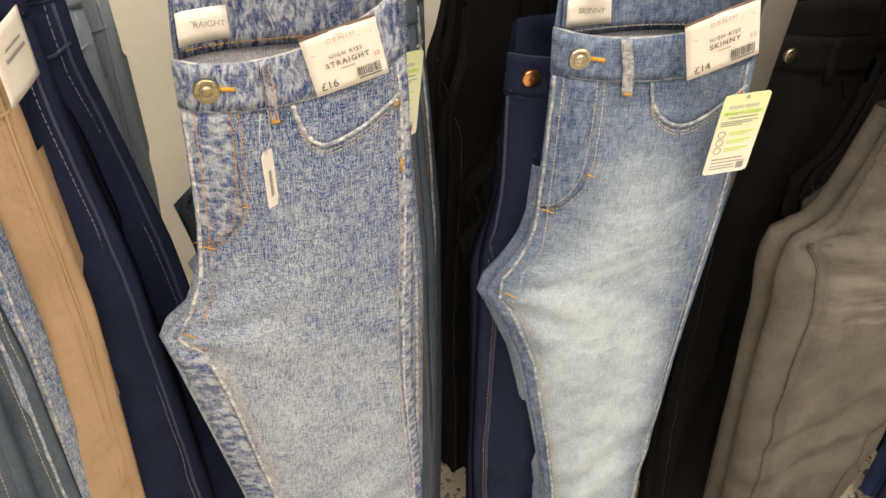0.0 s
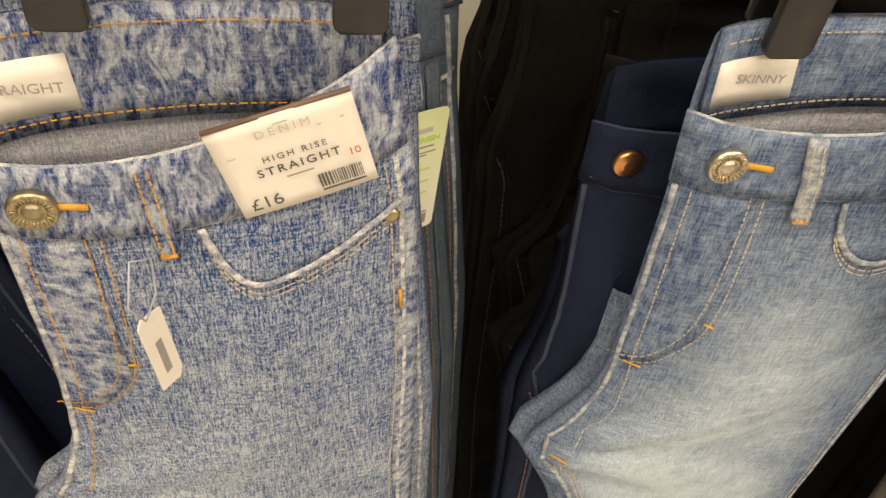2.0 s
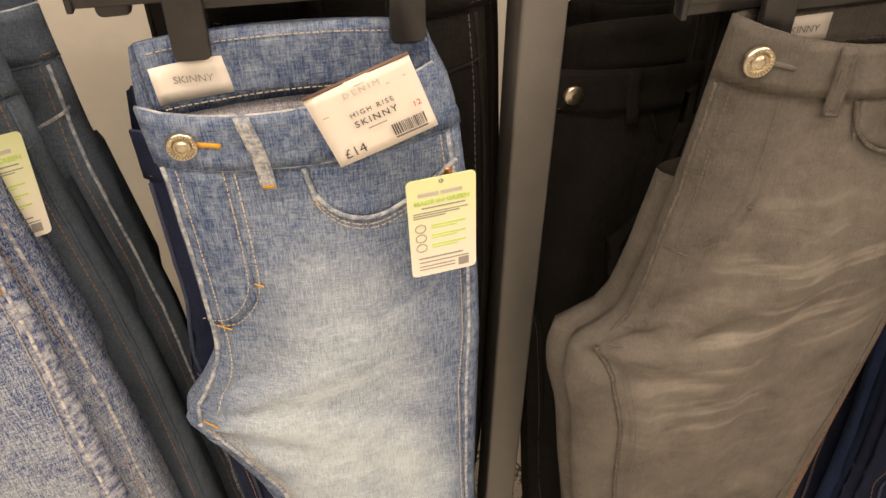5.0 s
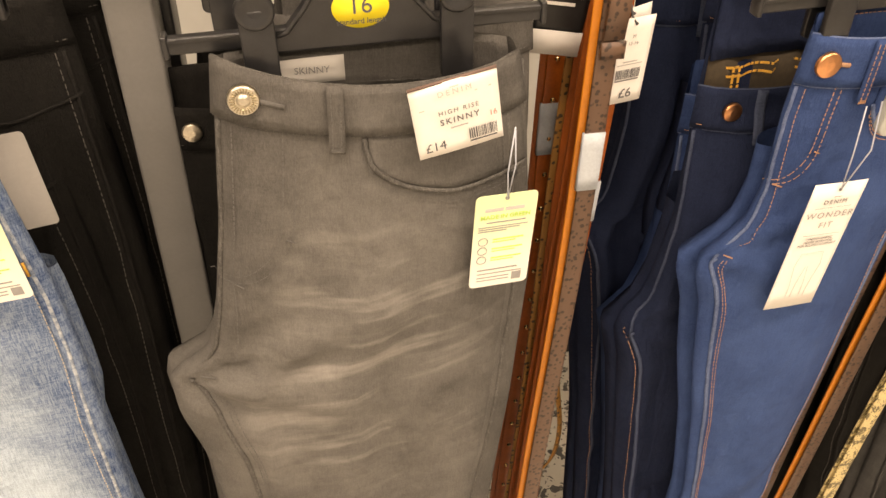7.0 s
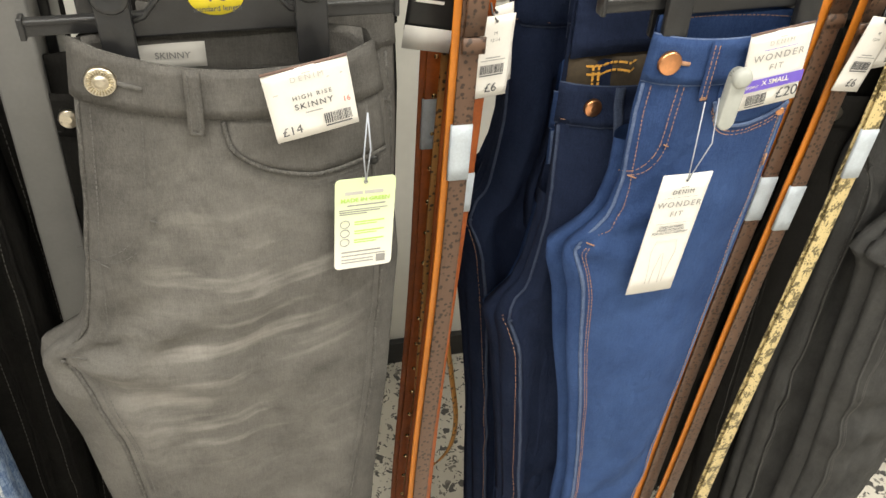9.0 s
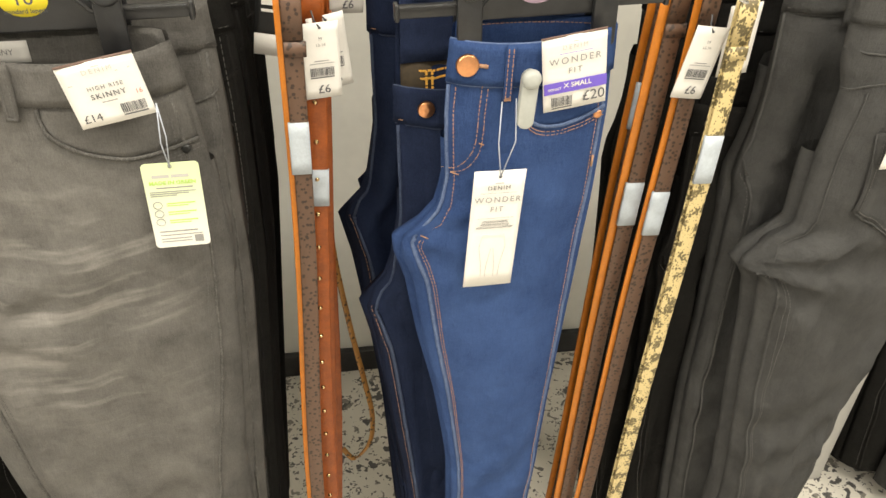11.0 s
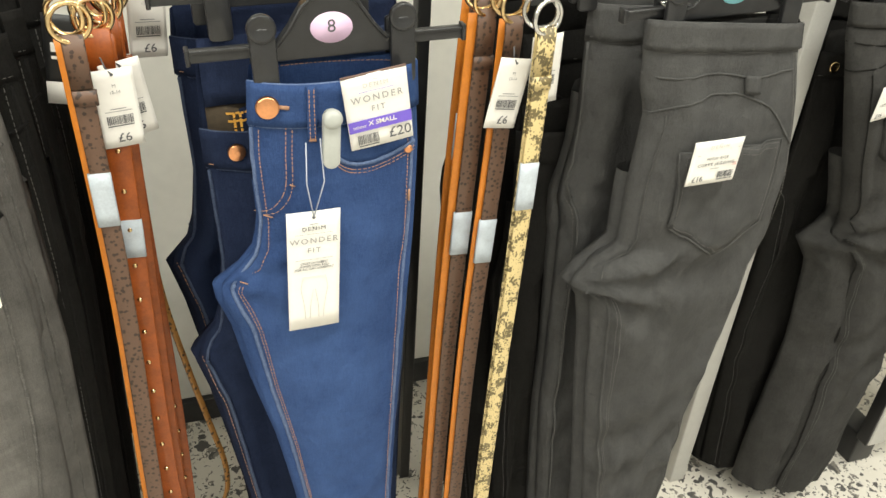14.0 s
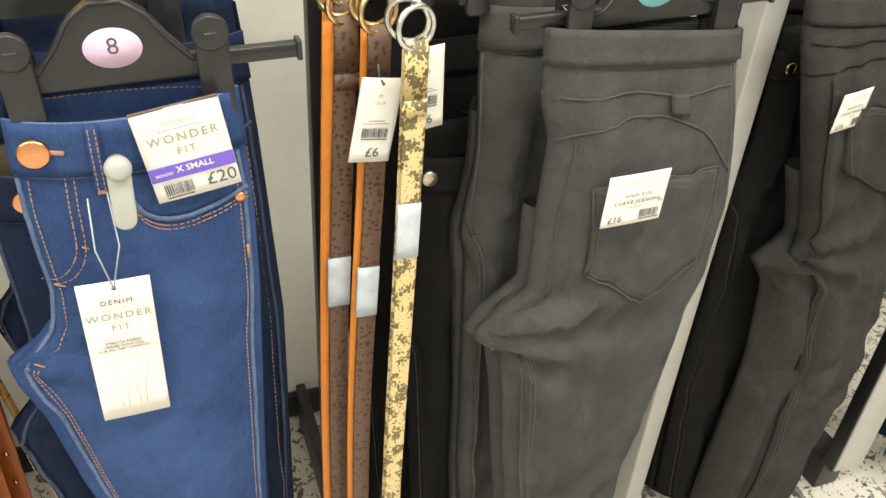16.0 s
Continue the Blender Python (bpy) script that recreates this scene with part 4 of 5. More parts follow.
CFG_W = dict(mat=D_INDIGO, band=D_INDIGO, edge=D_INDIGOE, thread=TH_TAN, thread2=TH_TAN, thread3=TH_TAN, lining=D_NAVY, loop=0.32, tack=TH_TAN, rivet=M_COPPER,
             pocket=[(0.45, 0.058), (0.50, 0.076), (0.60, 0.084), (0.78, 0.082), (0.97, 0.074)], button=M_COPPER, button_r=0.0105, ringed=False, button_u=0.10)
cloth_w = Cloth([(0, 0), (0.07, -0.004), (0.14, 0.000), (0.175, -0.007), (0.194, -0.022), (0.210, -0.043), (0.228, -0.042), (0.266, -0.029), (0.348, -0.016), (0.44, 0.004), (0.565, 0.024), (1.0, 0.05)],
                [(0, 0.149), (0.08, 0.155), (0.17, 0.154), (0.32, 0.147), (0.455, 0.141), (0.59, 0.138), (1.0, 0.12)], 0.93, 0.017, 0.020, (0.0, -0.003, 0.010), 0.012, 12.0, 0.8, 0.006)
jeans(1.102, 0.022, 1.072, "indigo blue stretch skinny jeans on a hanger", cloth_w, CFG_W, "jeans on the front hangers")

CFG_J = dict(mat=D_JEG, band=D_JEG, edge=D_JEGE, thread=TH_DARK, lining=D_BLACK, rear=True, band_h=0.030, loop=0.5)
cloth_j = Cloth([(0, 0), (0.066, 0.004), (0.10, 0.016), (0.186, 0.014), (0.272, 0.017), (0.287, -0.010), (0.325, -0.042), (0.337, -0.008), (0.40, 0.003), (0.51, 0.014), (0.73, 0.048), (1.0, 0.06)],
                [(0, 0.192), (0.09, 0.210), (0.175, 0.226), (0.30, 0.225), (0.468, 0.206), (0.56, 0.192), (0.75, 0.185), (1.0, 0.17)], 0.96, 0.026, 0.024, (0.0, -0.004, -0.012), -0.006, 15.0, 1.4, 0.020, -0.006, 0.005)
jeans(1.503, 0.045, 1.100, "dark grey curve jeggings hung with the back pocket outward", cloth_j, CFG_J, "jeans on the front hangers")

CFG_L = dict(mat=D_SOFT, band=D_SOFT, edge=D_BLACKE, thread=TH_DARK, lining=D_BLACK, rear=True, band_h=0.034, loop=0.5)
cloth_l = Cloth([(0, 0), (0.05, 0.01), (0.156, 0.05), (0.298, 0.105), (0.37, 0.125), (0.392, 0.118), (0.45, 0.160), (0.62, 0.180), (0.9, 0.175)],
                [(0, 0.27), (0.15, 0.30), (0.395, 0.318), (0.52, 0.345), (0.67, 0.362), (1.0, 0.31)], 1.0, 0.034, 0.026, (0.0, -0.002, 0.0), 0.004, 19.0, 1.5, 0.03, -0.05, 0.006)
cloth_l.rise = 0.392
jeans(1.93, 0.215, 1.055, "black stretch jeggings hung with the back outward", cloth_l, CFG_L, "jeans on the front hangers")


# ---- the garments behind, arm by arm ----
def stacked(x, y, z, mat, edge, label, seed, lean=0.0, width=0.185, button=None, thread=TH_DARK, out=0.042, hem=0.12, length=0.92, crumple=1.3, ringed=False, detail=1, back=0.03):
    c = Cloth([(0, 0), (0.15, 0.002 + lean * 0.15), (0.235, -0.012 + lean * 0.235), (0.27, -out + lean * 0.27), (0.33, -out * 0.7 + lean * 0.33), (0.6, lean * 0.6), (1.0, 0.03 + lean)],
              [(0, width), (0.10, width + 0.008), (0.3, width + 0.012 + lean * 0.25), (0.6, width - 0.002 + lean * 0.6), (1.0, hem + 0.05 + lean)], length, 0.016, 0.016, (0.0, -0.004, 0.004), back, seed, crumple, 0.050)
    cfg = dict(mat=mat, band=mat, edge=edge, thread=thread, lining=M_POCKETBAG if mat is D_NAVY else mat, detail=detail, ringed=ringed)
    if back > 0.05:
        cfg["gold_lining"], cfg["button_u"] = True, 0.20
    if button:
        cfg["button"] = button
        cfg["button_r"] = 0.0088
    return jeans(x, y, z, label, c, cfg, "jeans hung behind")


BACK = [
    # blue denim behind the straight jeans
    (0.000, 0.100, 1.045, D_ACID, D_ACIDE, "blue washed straight jeans hung behind another pair", 21, 0.08, 0.19, None, TH_GOLD),
    (0.018, 0.150, 1.045, D_STEEL, D_STEEL, "steel blue jeans hung in a stack", 22, 0.10, 0.19, None, TH_TAN),
    (0.036, 0.205, 1.045, D_STEEL, D_MIDE, "steel blue jeans hung in a stack", 23, 0.10, 0.19, None, TH_TAN),
    (-0.012, 0.270, 1.000, D_STEEL, D_STEEL, "steel blue jeans hung in a stack", 24, 0.02, 0.20, None, TH_TAN),
    # navy and black behind the faded skinny jeans
    (0.289, 0.100, 0.998, D_NAVY, D_NAVYE, "dark navy skinny jeans with a copper button", 31, 0.03, 0.19, M_COPPER, TH_TAN, 0.012),
    (0.312, 0.160, 1.000, D_BLACK, D_BLACKE, "black skinny jeans hung in a stack", 32, 0.05, 0.20, None, TH_DARK),
    (0.345, 0.172, 1.075, D_BLACK, D_BLACKE, "black skinny jeans hung in a stack", 33, 0.03, 0.205, None, TH_DARK),
    (0.330, 0.225, 1.030, D_BLACK, D_BLACKE, "black skinny jeans hung in a stack", 34, 0.03, 0.19, None, TH_DARK),
    (0.365, 0.215, 1.085, D_BLACK, D_BLACKE, "black skinny jeans hung in a stack", 35, 0.03, 0.205, None, TH_DARK),
    (0.340, 0.290, 1.060, D_BLACK, D_BLACKE, "black skinny jeans hung in a stack", 36, 0.02, 0.20, None, TH_DARK),
    (0.375, 0.290, 1.090, D_BLACK, D_BLACKE, "black skinny jeans hung in a stack", 37, 0.02, 0.21, None, TH_DARK),
    (0.350, 0.370, 1.060, D_BLACK, D_BLACKE, "black skinny jeans hung in a stack", 38, 0.0, 0.22, None, TH_DARK),
    (0.380, 0.440, 1.080, D_BLACK, D_BLACKE, "black skinny jeans hung in a stack", 39, 0.0, 0.21, None, TH_DARK),
    (0.288, 0.265, 1.075, D_BLACK, D_BLACKE, "black skinny jeans hung in a stack", 131, 0.01, 0.20, None, TH_DARK, 0.008),
    (0.290, 0.330, 1.085, D_BLACK, D_BLACKE, "black skinny jeans hung in a stack", 132, 0.0, 0.21, None, TH_DARK, 0.008),
    (0.296, 0.400, 1.085, D_BLACK, D_BLACKE, "black skinny jeans hung in a stack", 133, 0.0, 0.21, None, TH_DARK, 0.008),
    # black behind the charcoal jeans
    (0.708, 0.070, 1.090, D_GREY, D_GREYE, "washed charcoal skinny jeans hung behind another pair", 41, 0.0, 0.185, None, TH_DARK),
    (0.607, 0.168, 0.978, D_BLACK, D_BLACKE, "black skinny jeans with a silver button", 42, 0.05, 0.20, M_SILVER, TH_DARK, 0.015),
    (0.722, 0.125, 1.085, D_BLACK, D_BLACKE, "black skinny jeans hung in a stack", 43, 0.0, 0.185, None, TH_DARK),
    (0.636, 0.225, 0.975, D_BLACK, D_BLACKE, "black skinny jeans with a silver button", 44, 0.05, 0.20, M_SILVER, TH_DARK),
    (0.735, 0.180, 1.090, D_BLACK, D_BLACKE, "black skinny jeans hung in a stack", 45, 0.0, 0.18, None, TH_DARK),
    (0.668, 0.235, 1.000, D_BLACK, D_BLACKE, "black skinny jeans with a silver button", 46, 0.03, 0.20, M_SILVER, TH_DARK),
    (0.730, 0.290, 1.085, D_BLACK, D_BLACKE, "black skinny jeans hung in a stack", 47, 0.0, 0.19, None, TH_DARK),
    # navy behind the indigo jeans
    (1.060, 0.090, 1.000, D_NAVY, D_NAVYE, "dark navy stretch jeans with a rose copper button", 51, 0.03, 0.15, M_COPPER, TH_TAN, 0.042, 0.12, 0.92, 1.3, False, 1, 0.085),
    (1.080, 0.140, 0.965, D_INDIGO, D_INDIGOE, "indigo stretch jeans hung in a stack", 52, 0.03, 0.16, None, TH_TAN),
    (1.044, 0.200, 1.055, D_NAVY, D_NAVYE, "dark navy stretch jeans hung in a stack", 53, 0.03, 0.17, None, TH_TAN),
    (1.075, 0.270, 1.060, D_NAVY, D_NAVYE, "dark navy stretch jeans hung in a stack", 54, 0.03, 0.17, None, TH_TAN),
    (1.088, 0.155, 1.070, D_NAVY, D_NAVYE, "dark navy stretch jeans hung in a stack", 55, 0.03, 0.185, None, TH_TAN, 0.004),
    # black behind the jeggings
    (1.478, 0.125, 1.095, D_JEG, D_JEGE, "dark grey jeggings hung behind another pair", 61, 0.03, 0.19, None, TH_DARK, 0.004),
    (1.428, 0.165, 0.930, D_BLACK, D_BLACKE, "black jeggings with a silver button", 62, 0.04, 0.19, M_SILVER, TH_DARK, 0.004),
    (1.385, 0.240, 1.030, D_BLACK, D_BLACKE, "black jeggings hung in a stack", 63, 0.03, 0.20, None, TH_DARK, 0.008),
    (1.400, 0.300, 1.040, D_BLACK, D_BLACKE, "black jeggings hung in a stack", 64, 0.02, 0.20, None, TH_DARK, 0.008),
    (1.530, 0.300, 1.080, D_BLACK, D_BLACKE, "black jeggings hung in a stack", 65, 0.0, 0.18, None, TH_DARK, 0.008),
    # black beyond the pale upright
    (1.990, 0.300, 0.950, D_BLACK, D_BLACKE, "black jeggings with a gold button", 71, 0.0, 0.22, M_GOLD, TH_DARK, 0.002, 0.22, 0.90),
    (2.000, 0.350, 1.030, D_BLACK, D_BLACKE, "black flared jeans hung in a stack", 72, 0.0, 0.24, None, TH_DARK, 0.002, 0.26, 0.98),
    (2.180, 0.340, 1.050, D_BLACK, D_BLACKE, "black flared jeans hung in a stack", 73, 0.06, 0.20, None, TH_DARK),
    (2.200, 0.410, 1.050, D_BLACK, D_BLACKE, "black flared jeans hung in a stack", 74, 0.06, 0.20, None, TH_DARK),
    (2.500, 0.200, 1.000, D_MID, D_MIDE, "light blue jeans on the next arm", 75, 0.0, 0.22, None, TH_PALE),
    (2.480, 0.290, 1.000, D_NAVY, D_NAVYE, "navy jeans on the next arm", 76, 0.0, 0.22, None, TH_TAN),
    # the arm at the start of the walk
    (-0.400, -0.010, 1.060, D_STEEL, D_STEEL, "grey blue jeans hung in a stack", 81, 0.03, 0.19, None, TH_PALE),
    (-0.378, 0.010, 1.060, D_STEEL, D_MIDE, "steel blue jeans hung in a stack", 82, 0.05, 0.19, None, TH_PALE),
    (-0.352, 0.036, 1.060, D_ACID, D_ACIDE, "pale acid wash jeans hung in a stack", 83, 0.02, 0.185, None, TH_PALE),
    (-0.315, 0.065, 1.060, D_TAN, D_TAN, "sand coloured cotton jeans hung in a stack", 84, 0.03, 0.185, None, TH_TAN),
    (-0.300, 0.100, 1.080, D_NAVY, D_NAVYE, "dark navy jeans hung in a stack", 85, 0.11, 0.19, None, TH_BLUE),
    (-0.292, 0.140, 1.080, D_NAVY, D_NAVYE, "dark navy jeans hung in a stack", 86, 0.16, 0.20, None, TH_BLUE),
    (-0.325, 0.240, 1.010, D_SKY, D_SKY, "pale blue jeans hung in a stack", 87, 0.02, 0.19, M_SILVER, TH_BLUE),
    (-0.310, 0.290, 1.010, D_SKY, D_SKY, "pale blue jeans hung in a stack", 88, 0.02, 0.20, M_SILVER, TH_BLUE),
    (-0.300, 0.340, 1.010, D_SKY, D_SKY, "steel blue jeans hung in a stack", 89, 0.02, 0.205, M_SILVER, TH_BLUE),
]
for row in BACK:
    stacked(*row)

# ---- hangers ----
clip_hanger(0.098, 0.062, 1.118, 0.135, (-0.050, 0.062))
clip_hanger(0.412, 0.062, 1.108, 0.130, (-0.066, 0.062), M_LIME)
clip_hanger(0.762, 0.024, 1.096, 0.126, (-0.066, 0.062), M_YELLOW, "16", -2.2)
clip_hanger(1.176, 0.030, 1.098, 0.124, (-0.060, 0.062), M_LILAC, "8", -2.5)
clip_hanger(1.600, 0.050, 1.110, 0.126, (-0.072, 0.070), M_BLUEST, "", -3.0)
clip_hanger(2.062, 0.222, 1.062, 0.140, (-0.090, 0.085), None, "", -1.0)
for hx, hy, hz, st in ((0.74, 0.082, 1.118, None), (0.73, 0.150, 1.108, None), (1.150, 0.100, 1.125, M_ORANGEST), (1.140, 0.165, 1.120, None), (1.130, 0.245, 1.132, None),
                       (1.535, 0.130, 1.128, None), (1.505, 0.190, 1.118, None), (1.480, 0.250, 1.112, None), (0.36, 0.120, 1.116, None), (0.40, 0.170, 1.112, None), (0.115, 0.120, 1.12, None),
                       (-0.26, 0.05, 1.118, None), (-0.25, 0.115, 1.118, None), (2.062, 0.34, 1.07, None)):
    clip_hanger(hx, hy, hz, 0.124, (-0.064, 0.062), st, "", -2.0)

# ---- tickets and tags on the front garments ----
price_ticket(pose(0.1325, 0.031, 1.0305, 3, -15, 8), 0.062, 0.053, ("HIGH RISE", "STRAIGHT"), "£16", "10", "cream price ticket for straight jeans, sixteen pounds")
price_ticket(pose(0.446, 0.010, 1.045, 5, -20, 2), 0.066, 0.056, ("HIGH RISE", "SKINNY"), "£14", "12", "cream price ticket for skinny jeans, fourteen pounds")
price_ticket(pose(0.818, -0.024, 1.051, 4, -11, 4), 0.060, 0.055, ("HIGH RISE", "SKINNY"), "£14", "16", "white price ticket for skinny jeans, fourteen pounds")
price_ticket(pose(1.2125, 0.002, 1.044, 4, -9, 2), 0.060, 0.073, (), "£20", "", "white price ticket with a purple size band", True)
price_ticket(pose(1.586, -0.009, 0.957, 3, -1, 2), 0.063, 0.054, ("HIGH RISE", "CURVE JEGGING"), "£16", "16", "white price ticket on a jegging's back pocket", False, False)
price_ticket(pose(2.016, 0.170, 0.919, 4, -3, 10), 0.055, 0.054, ("HIGH RISE", "CURVE JEGGING"), "£16", "", "white price ticket on black jeggings", False, False)
green_tag(pose(0.489, 0.012, 0.951, 3, -3, 4), 0.0)
green_tag(pose(0.856, -0.026, 0.944, 3, 0, 3), 0.06)
green_tag(pose(0.190, 0.105, 0.953, 0, 3, 25), 0.03)

t = thing("swing_tag", pose(1.147, -0.010, 0.885, 2, 1, 3), "tall white card tag on a clear string", "swing tag")
part("card", card(0.051, 0.139, wave=0.0006), M_CARD, t)
words("DENIM", 0.0062, M_INK, t, 0, 0.051, spacing=1.3)
bars(t, [(-0.004, 0.004, 0.0565, 0.0008)], M_GREYINK)
bars(t, [(-0.018, 0.018, 0.0455, 0.0003), (-0.018, 0.018, 0.0165, 0.0003)], M_GREYINK)
words("WONDER", 0.0088, M_GREYINK, t, 0, 0.0375, spacing=1.3)
words("FIT", 0.0082, M_GREYINK, t, 0, 0.0265, spacing=1.3)
words("STRETCH FABRIC\nMOVES WITH YOU\nFOR ALL DAY COMFORT", 0.0034, M_INK, t, 0, 0.0085)
sk = bmesh.new()
for sx in (-1, 1):
    add_tube(sk, [(sx * 0.011, -0.0009, -0.004), (sx * 0.0135, -0.0009, -0.018), (sx * 0.010, -0.0009, -0.040), (sx * 0.009, -0.0009, -0.056)], 0.00025, 4)
    add_tube(sk, [(sx * 0.001, -0.0009, -0.020), (sx * 0.004, -0.0009, -0.040), (sx * 0.0045, -0.0009, -0.056)], 0.00025, 4)
add_tube(sk, [(-0.011, -0.0009, -0.004), (0.011, -0.0009, -0.004)], 0.00025, 4)
part("outline_drawing", sk, M_PALEINK, t)
part("eyelet", disc(0.0016, 0.0004, [(0.8, 0.9)]), M_INK, t).location = (0, -0.0008, 0.0635)
for dx, hi in ((-0.007, 0.075), (0.009, 0.078)):
    part("string", tube([(0, -0.001, 0.0635), (dx, -0.004, 0.0635 + hi * 0.5), (dx * 0.8, 0.004, 0.0635 + hi)], 0.0006, 5), M_STRING, t)

t = thing("swing_tag", pose(0.067, 0.004, 0.938, 0, -5, 58), "narrow cream brand tag on a clear loop", "swing tag")
part("card", outline_slab([(-0.0075, 0.026), (-0.0045, 0.030), (0.0075, 0.026), (0.0075, -0.024), (0.0045, -0.030), (-0.0075, -0.026)], 0, 0.001), M_CARD, t, smooth=False)
bars(t, [(-0.0022, 0.0018, -0.004, 0.026)], M_GREYINK, -0.0003)
part("string", tube([(-0.002, 0, 0.027), (-0.007, 0.001, 0.042), (0.004, 0.004, 0.060), (0.014, 0.003, 0.052), (0.008, 0, 0.036), (-0.002, 0, 0.027)], 0.0005, 5), M_STRING, t)

t = thing("security_tag", pose(1.166, -0.012, 1.027, 0, 2, 0), "grey plastic security tag pinned to the pocket", "security tag")
part("shell", outline_slab([(0.0078 * math.cos(a), (0.019 if math.sin(a) > 0 else -0.020) + 0.008 * math.sin(a)) for a in np.linspace(0, 2 * math.pi, 24, False)], -0.006, 0.003, 0.0015), M_CLIPGREY, t)
part("dome", disc(0.0088, 0.007, [(1.0, 0.4), (0.85, 0.8), (0.5, 1.0)]), M_CLIPGREY, t).location = (0, -0.004, 0.020)


# ---- belts ----
def ribbon(pts, w, thick=0.0028, turn=0.0, stretch=None):
    """A flat strap along points; turn is how far its face is swung from facing the aisle."""
    bm = bmesh.new()
    P = [Vector(p) for p in pts]
    side = Vector((math.cos(turn), math.sin(turn), 0))
    rows = []
    for i, p in enumerate(P):
        d = (P[min(i + 1, len(P) - 1)] - P[max(i - 1, 0)]).normalized()
        s = (side - d * side.dot(d)).normalized()
        n = s.cross(d).normalized()
        rows.append([bm.verts.new(p + s * (w / 2 * a) + n * (thick / 2 * b)) for a, b in ((-1, -0.5), (-0.9, -1), (0.9, -1), (1, -0.5), (1, 0.5), (0.9, 1), (-0.9, 1), (-1, 0.5))])
    for A, B in zip(rows, rows[1:]):
        for k in range(8):
            bm.faces.new((A[k], A[(k + 1) % 8], B[(k + 1) % 8], B[k]))
    bm.faces.new(rows[0])
    bm.faces.new(rows[-1][::-1])
    return bm


def sway(x, y, z0, z1, dx, dy, seed, n=66):
    rnd = random.Random(seed)
    a, b = rnd.uniform(0, 6), rnd.uniform(4, 8)
    return [(x + dx * (k / n) + 0.003 * math.sin(a + b * k / n), y + dy * (k / n) + 0.003 * math.cos(a + 5 * k / n), z0 + (z1 - z0) * k / n) for k in range(n + 1)]


def belt(x, y, ztop, zlow, mat, back, label, w=0.020, dx=0.0, dy=0.0, seed=1, wrap=None, studs=False, metal=M_GOLD, turn=0.0, group="belts on an arm", lining=0.006):
    t = thing("belt", pose(x, y, ztop), label, "belt", group)
    path = sway(0, 0, -0.016, zlow - ztop, dx, dy, seed)
    strap = part("strap", ribbon(path, w, 0.0024, turn), mat, t)
    part("lining_strap", ribbon([(px - lining, py + 0.005, pz) for px, py, pz in path], w * 0.96, 0.0024, turn), back, t)
    part("keeper", ribbon([(0.001, -0.003, -0.060), (0.001, -0.0034, -0.074)], w * 1.15, 0.004, turn), mat, t)
    part("fold", ribbon([(0, -0.004, -0.010), (0, -0.006, -0.03), (0, -0.0035, -0.058)], w * 1.02, 0.003, turn), mat, t)
    part("buckle", ring(0, -0.003, 0.0, 0.0165, 0.0026, 0.3), metal, t)
    part("buckle_ring", ring(-0.004, 0.006, 0.003, 0.0165, 0.0024, -0.5), metal, t)
    part("hanging_hook", tube([(0, 0.004, 0.016), (0, 0.004, 0.06), (0, 0.012, 0.125), (0, 0.02, 0.135)], 0.0016, 6), M_BLACKM, t)
    if wrap:
        for za, zb in wrap:
            k = [p for p in path if zb - ztop <= p[2] <= za - ztop] or path[10:16]
            part("paper_wrap", ribbon([(px - 0.001, py - 0.001, pz) for px, py, pz in k], w * 1.14, 0.0050, turn), M_WRAP, t)
    if studs:
        for k in range(5, len(path) - 1, 3):
            st = part("stud", disc(0.0030, 0.0026, [(0.8, 0.7), (0.4, 1.0)]), M_GOLD, strap)
            st.location = Vector(path[k]) + Vector((0, -0.0018, 0.004))
    return t


def belt_ticket(m, label="white card belt ticket, six pounds"):
    t = thing("price_ticket", m, label, "price ticket", "belt tickets")
    w, h = 0.037, 0.078
    part("card", card(w, h, wave=0.0008), M_CARD, t)
    words("M", 0.0045, M_GREYINK, t, 0, h * 0.30)
    words("12-14", 0.0042, M_GREYINK, t, 0, h * 0.22)
    bars(t, [(-0.007, 0.007, 0.001, 0.0008), (-0.012, 0.012, -0.0015, 0.0006)], M_GREYINK)
    barcode(t, 0, -h * 0.13, w * 0.62, h * 0.11)
    words("£6", 0.0125, M_INK, t, 0.001, -h * 0.375)
    part("eyelet", disc(0.0014, 0.0004, [(0.8, 0.9)]), M_INK, t).location = (0, -0.001, h * 0.44)
    part("string", tube([(0, 0, h * 0.44), (-0.004, 0.002, h * 0.52), (-0.006, 0.003, h * 0.64)], 0.0009, 5), M_INK, t)
    return t


# tan and leopard belts beside the charcoal jeans
belt(0.965, 0.075, 1.112, 0.16, M_LEOPARD, M_ORANGE, "reversible leopard print belt with orange back", 0.018, -0.010, 0.0, 2, [(0.975, 0.905)])
belt(0.981, 0.110, 1.105, 0.12, M_STRAP, M_STRAP, "tan leather belt with gold studs", 0.024, -0.012, 0.0, 3, [(0.905, 0.84)], True)
belt(0.988, 0.145, 1.105, 0.10, M_STRAP, M_STRAP, "tan leather belt with gold studs", 0.022, -0.014, 0.0, 4, None, True)
belt(0.993, 0.180, 1.105, 0.10, M_STRAP, M_LEOPARD2, "tan leather belt with gold studs", 0.020, -0.014, 0.0, 5, None, True)
belt(0.980, 0.215, 1.105, 0.10, M_STRAP, M_STRAP, "tan leather belt with gold studs", 0.020, -0.006, 0.0, 6, [(0.93, 0.86)], True)
t = thing("belt", pose(1.032, 0.24, 1.1), "thin leopard print belt hanging in a loop", "belt", "belts on an arm")
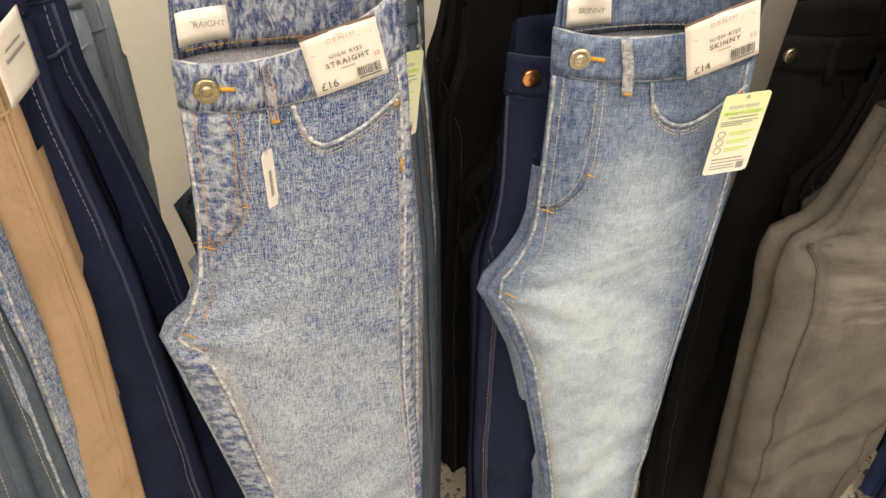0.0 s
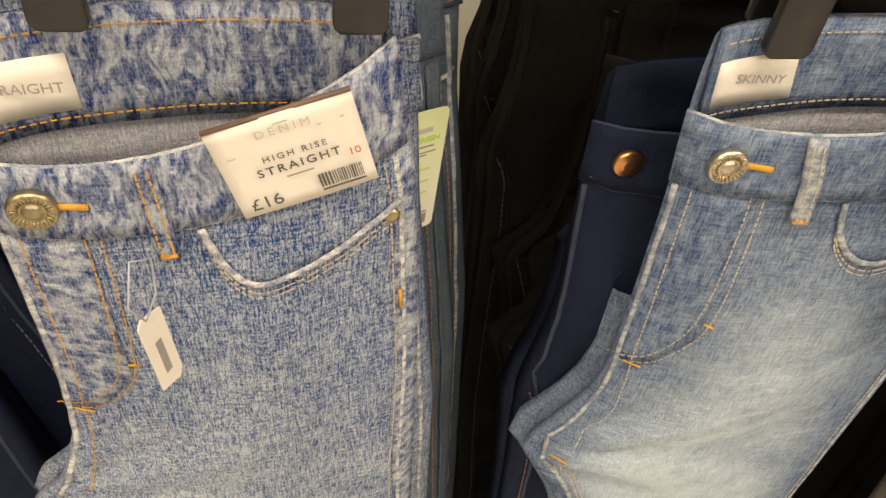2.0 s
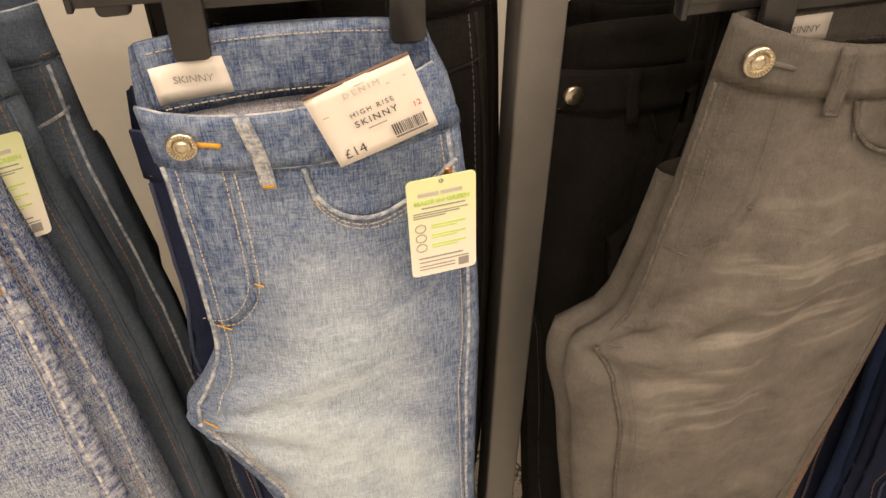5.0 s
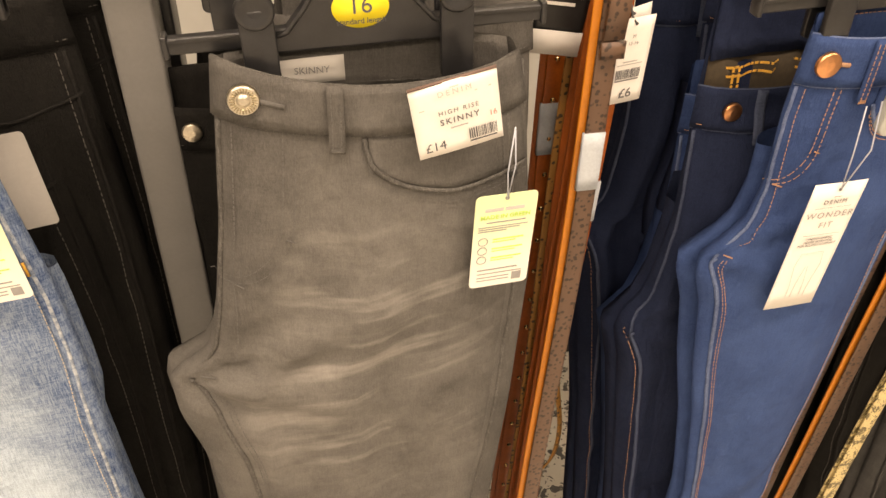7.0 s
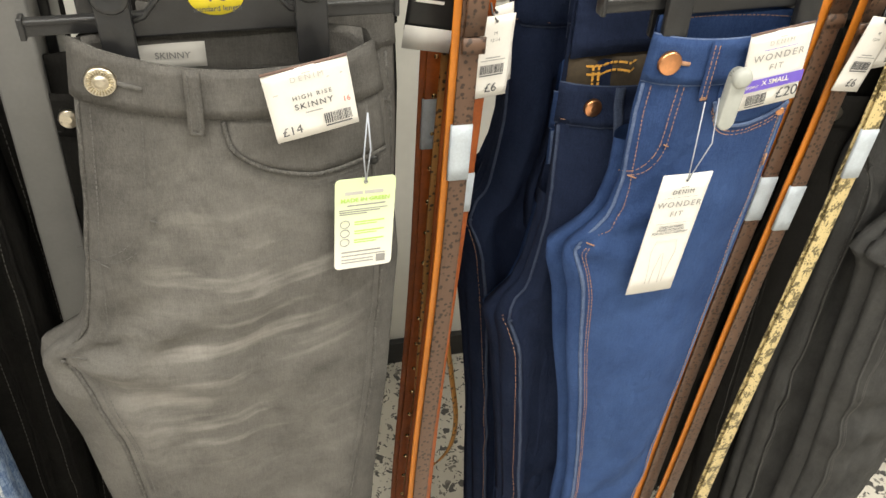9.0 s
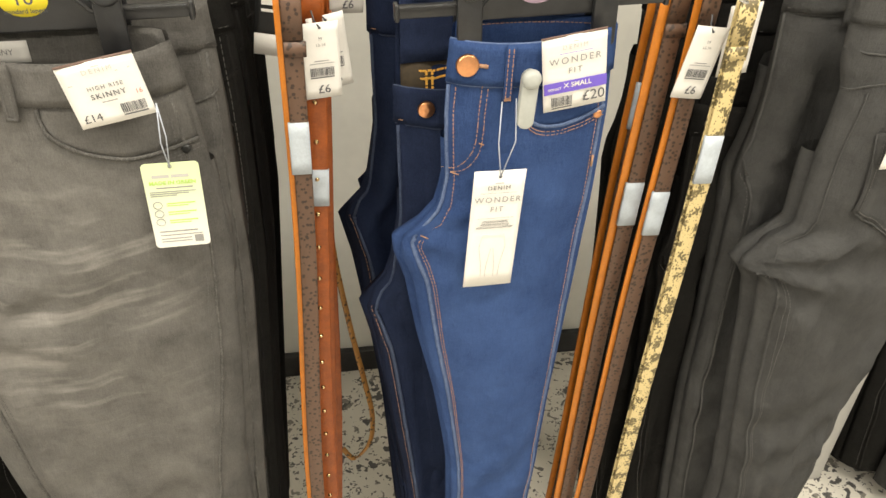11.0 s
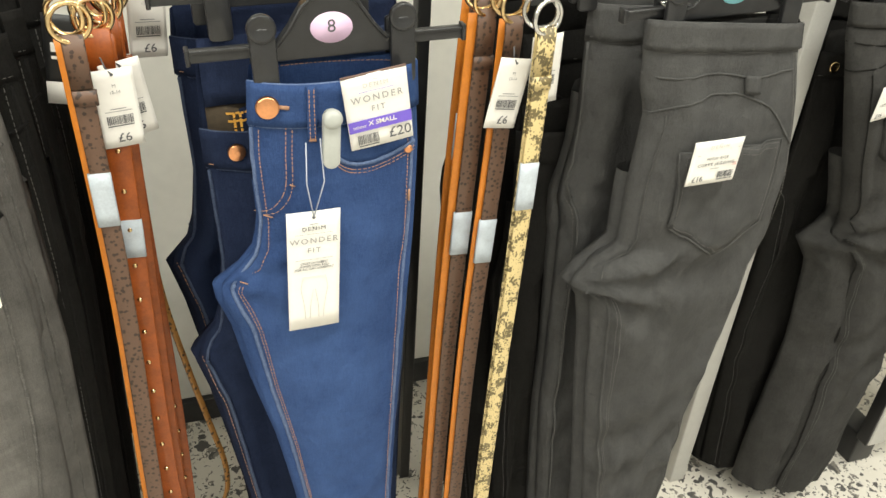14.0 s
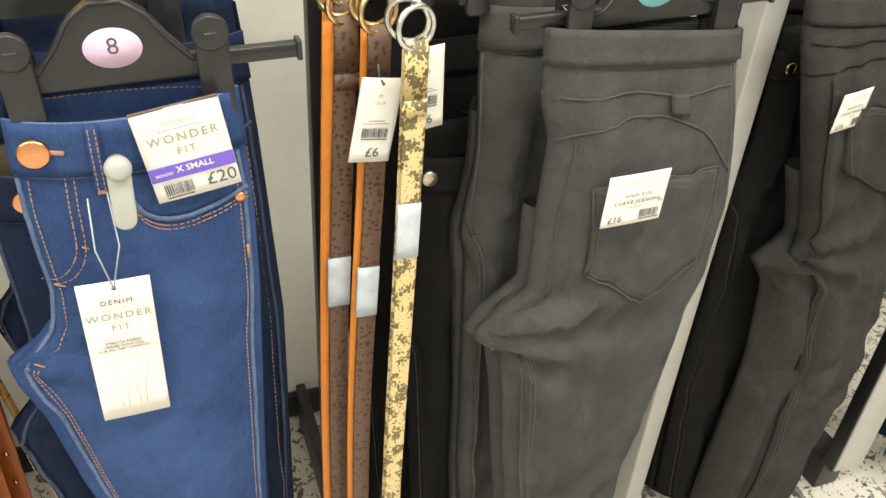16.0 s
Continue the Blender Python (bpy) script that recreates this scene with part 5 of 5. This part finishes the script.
part("strap", ribbon([tuple(p) for p in arc([(-0.045, 0.0), (-0.042, -0.2), (-0.038, -0.354), (-0.021, -0.486), (-0.002, -0.60), (0.010, -0.679), (0.006, -0.74), (-0.018, -0.775), (-0.036, -0.75)], 6) for p in [(p[0], -0.04, p[1])]], 0.008, 0.0026, 0.5), M_LEOPARD2, t)
part("buckle", ring(-0.045, -0.04, 0.012, 0.012, 0.002, 0.4), M_GOLD, t)
belt_ticket(pose(0.990, 0.088, 1.026, 4, -2, 10))
belt_ticket(pose(1.000, 0.110, 1.026, 4, -8, 14))
belt_ticket(pose(1.024, 0.190, 1.075, 4, 3, 12))
t = thing("header_card", pose(0.952, 0.15, 1.06, 0, 6, -8), "black header card with white print", "header card")
part("card", card(0.045, 0.07), M_BLACKM, t)
bars(t, [(-0.016, 0.012, 0.018, 0.004), (-0.016, 0.016, 0.004, 0.009), (-0.016, 0.010, -0.006, 0.003)], M_CARD)
part("price_panel", box(-0.0225, 0.0225, -0.0016, -0.0008, -0.052, -0.030), M_CARD, t)

# snakeskin, leopard and orange belts beside the jeggings
belt(1.392, 0.050, 1.106, 0.16, M_SNAKE, M_SNAKE, "snakeskin print belt with a silver ring buckle", 0.019, -0.004, 0.0, 7, [(0.955, 0.885)], False, M_CHROME, lining=0.002)
belt(1.372, 0.085, 1.108, 0.14, M_LEOPARD, M_ORANGE, "reversible leopard print belt with orange back", 0.019, -0.022, 0.0, 8, [(0.865, 0.79)])
belt(1.350, 0.105, 1.110, 0.14, M_LEOPARD, M_ORANGE, "reversible leopard print belt with orange back", 0.020, -0.020, 0.0, 9, [(0.875, 0.80)], lining=0.009)
belt(1.362, 0.155, 1.110, 0.14, M_LEOPARD, M_ORANGE, "reversible leopard print belt with orange back", 0.020, -0.024, 0.0, 10, [(0.97, 0.90)], lining=0.008)
belt_ticket(pose(1.366, 0.064, 1.022, 4, 8, 6))
belt_ticket(pose(1.414, 0.082, 1.038, 4, -4, 8))


# ---- loose cards that hang between the stacks ----
t = thing("swing_tag", pose(0.490, 0.114, 0.945, 0, -4, 8), "grey back of a rounded card tag", "swing tag")
part("card", outline_slab(rounded(0.047, 0.088, 0.004), 0, 0.0006), M_PALEINK, t, smooth=False)
part("string", tube([(0, -0.0005, 0.040), (-0.004, 0.003, 0.056), (-0.008, 0.006, 0.075)], 0.0006, 5), M_STRING, t)
t = thing("price_ticket", pose(-0.113, 0.055, 1.028, 0, -6, 76), "cream price ticket seen edge on", "price ticket", "price tickets")
part("card", card(0.05, 0.06), M_CARD, t)
bars(t, [(-0.012, 0.012, 0.012, 0.002), (-0.015, 0.015, 0.004, 0.003)], M_GREYINK)
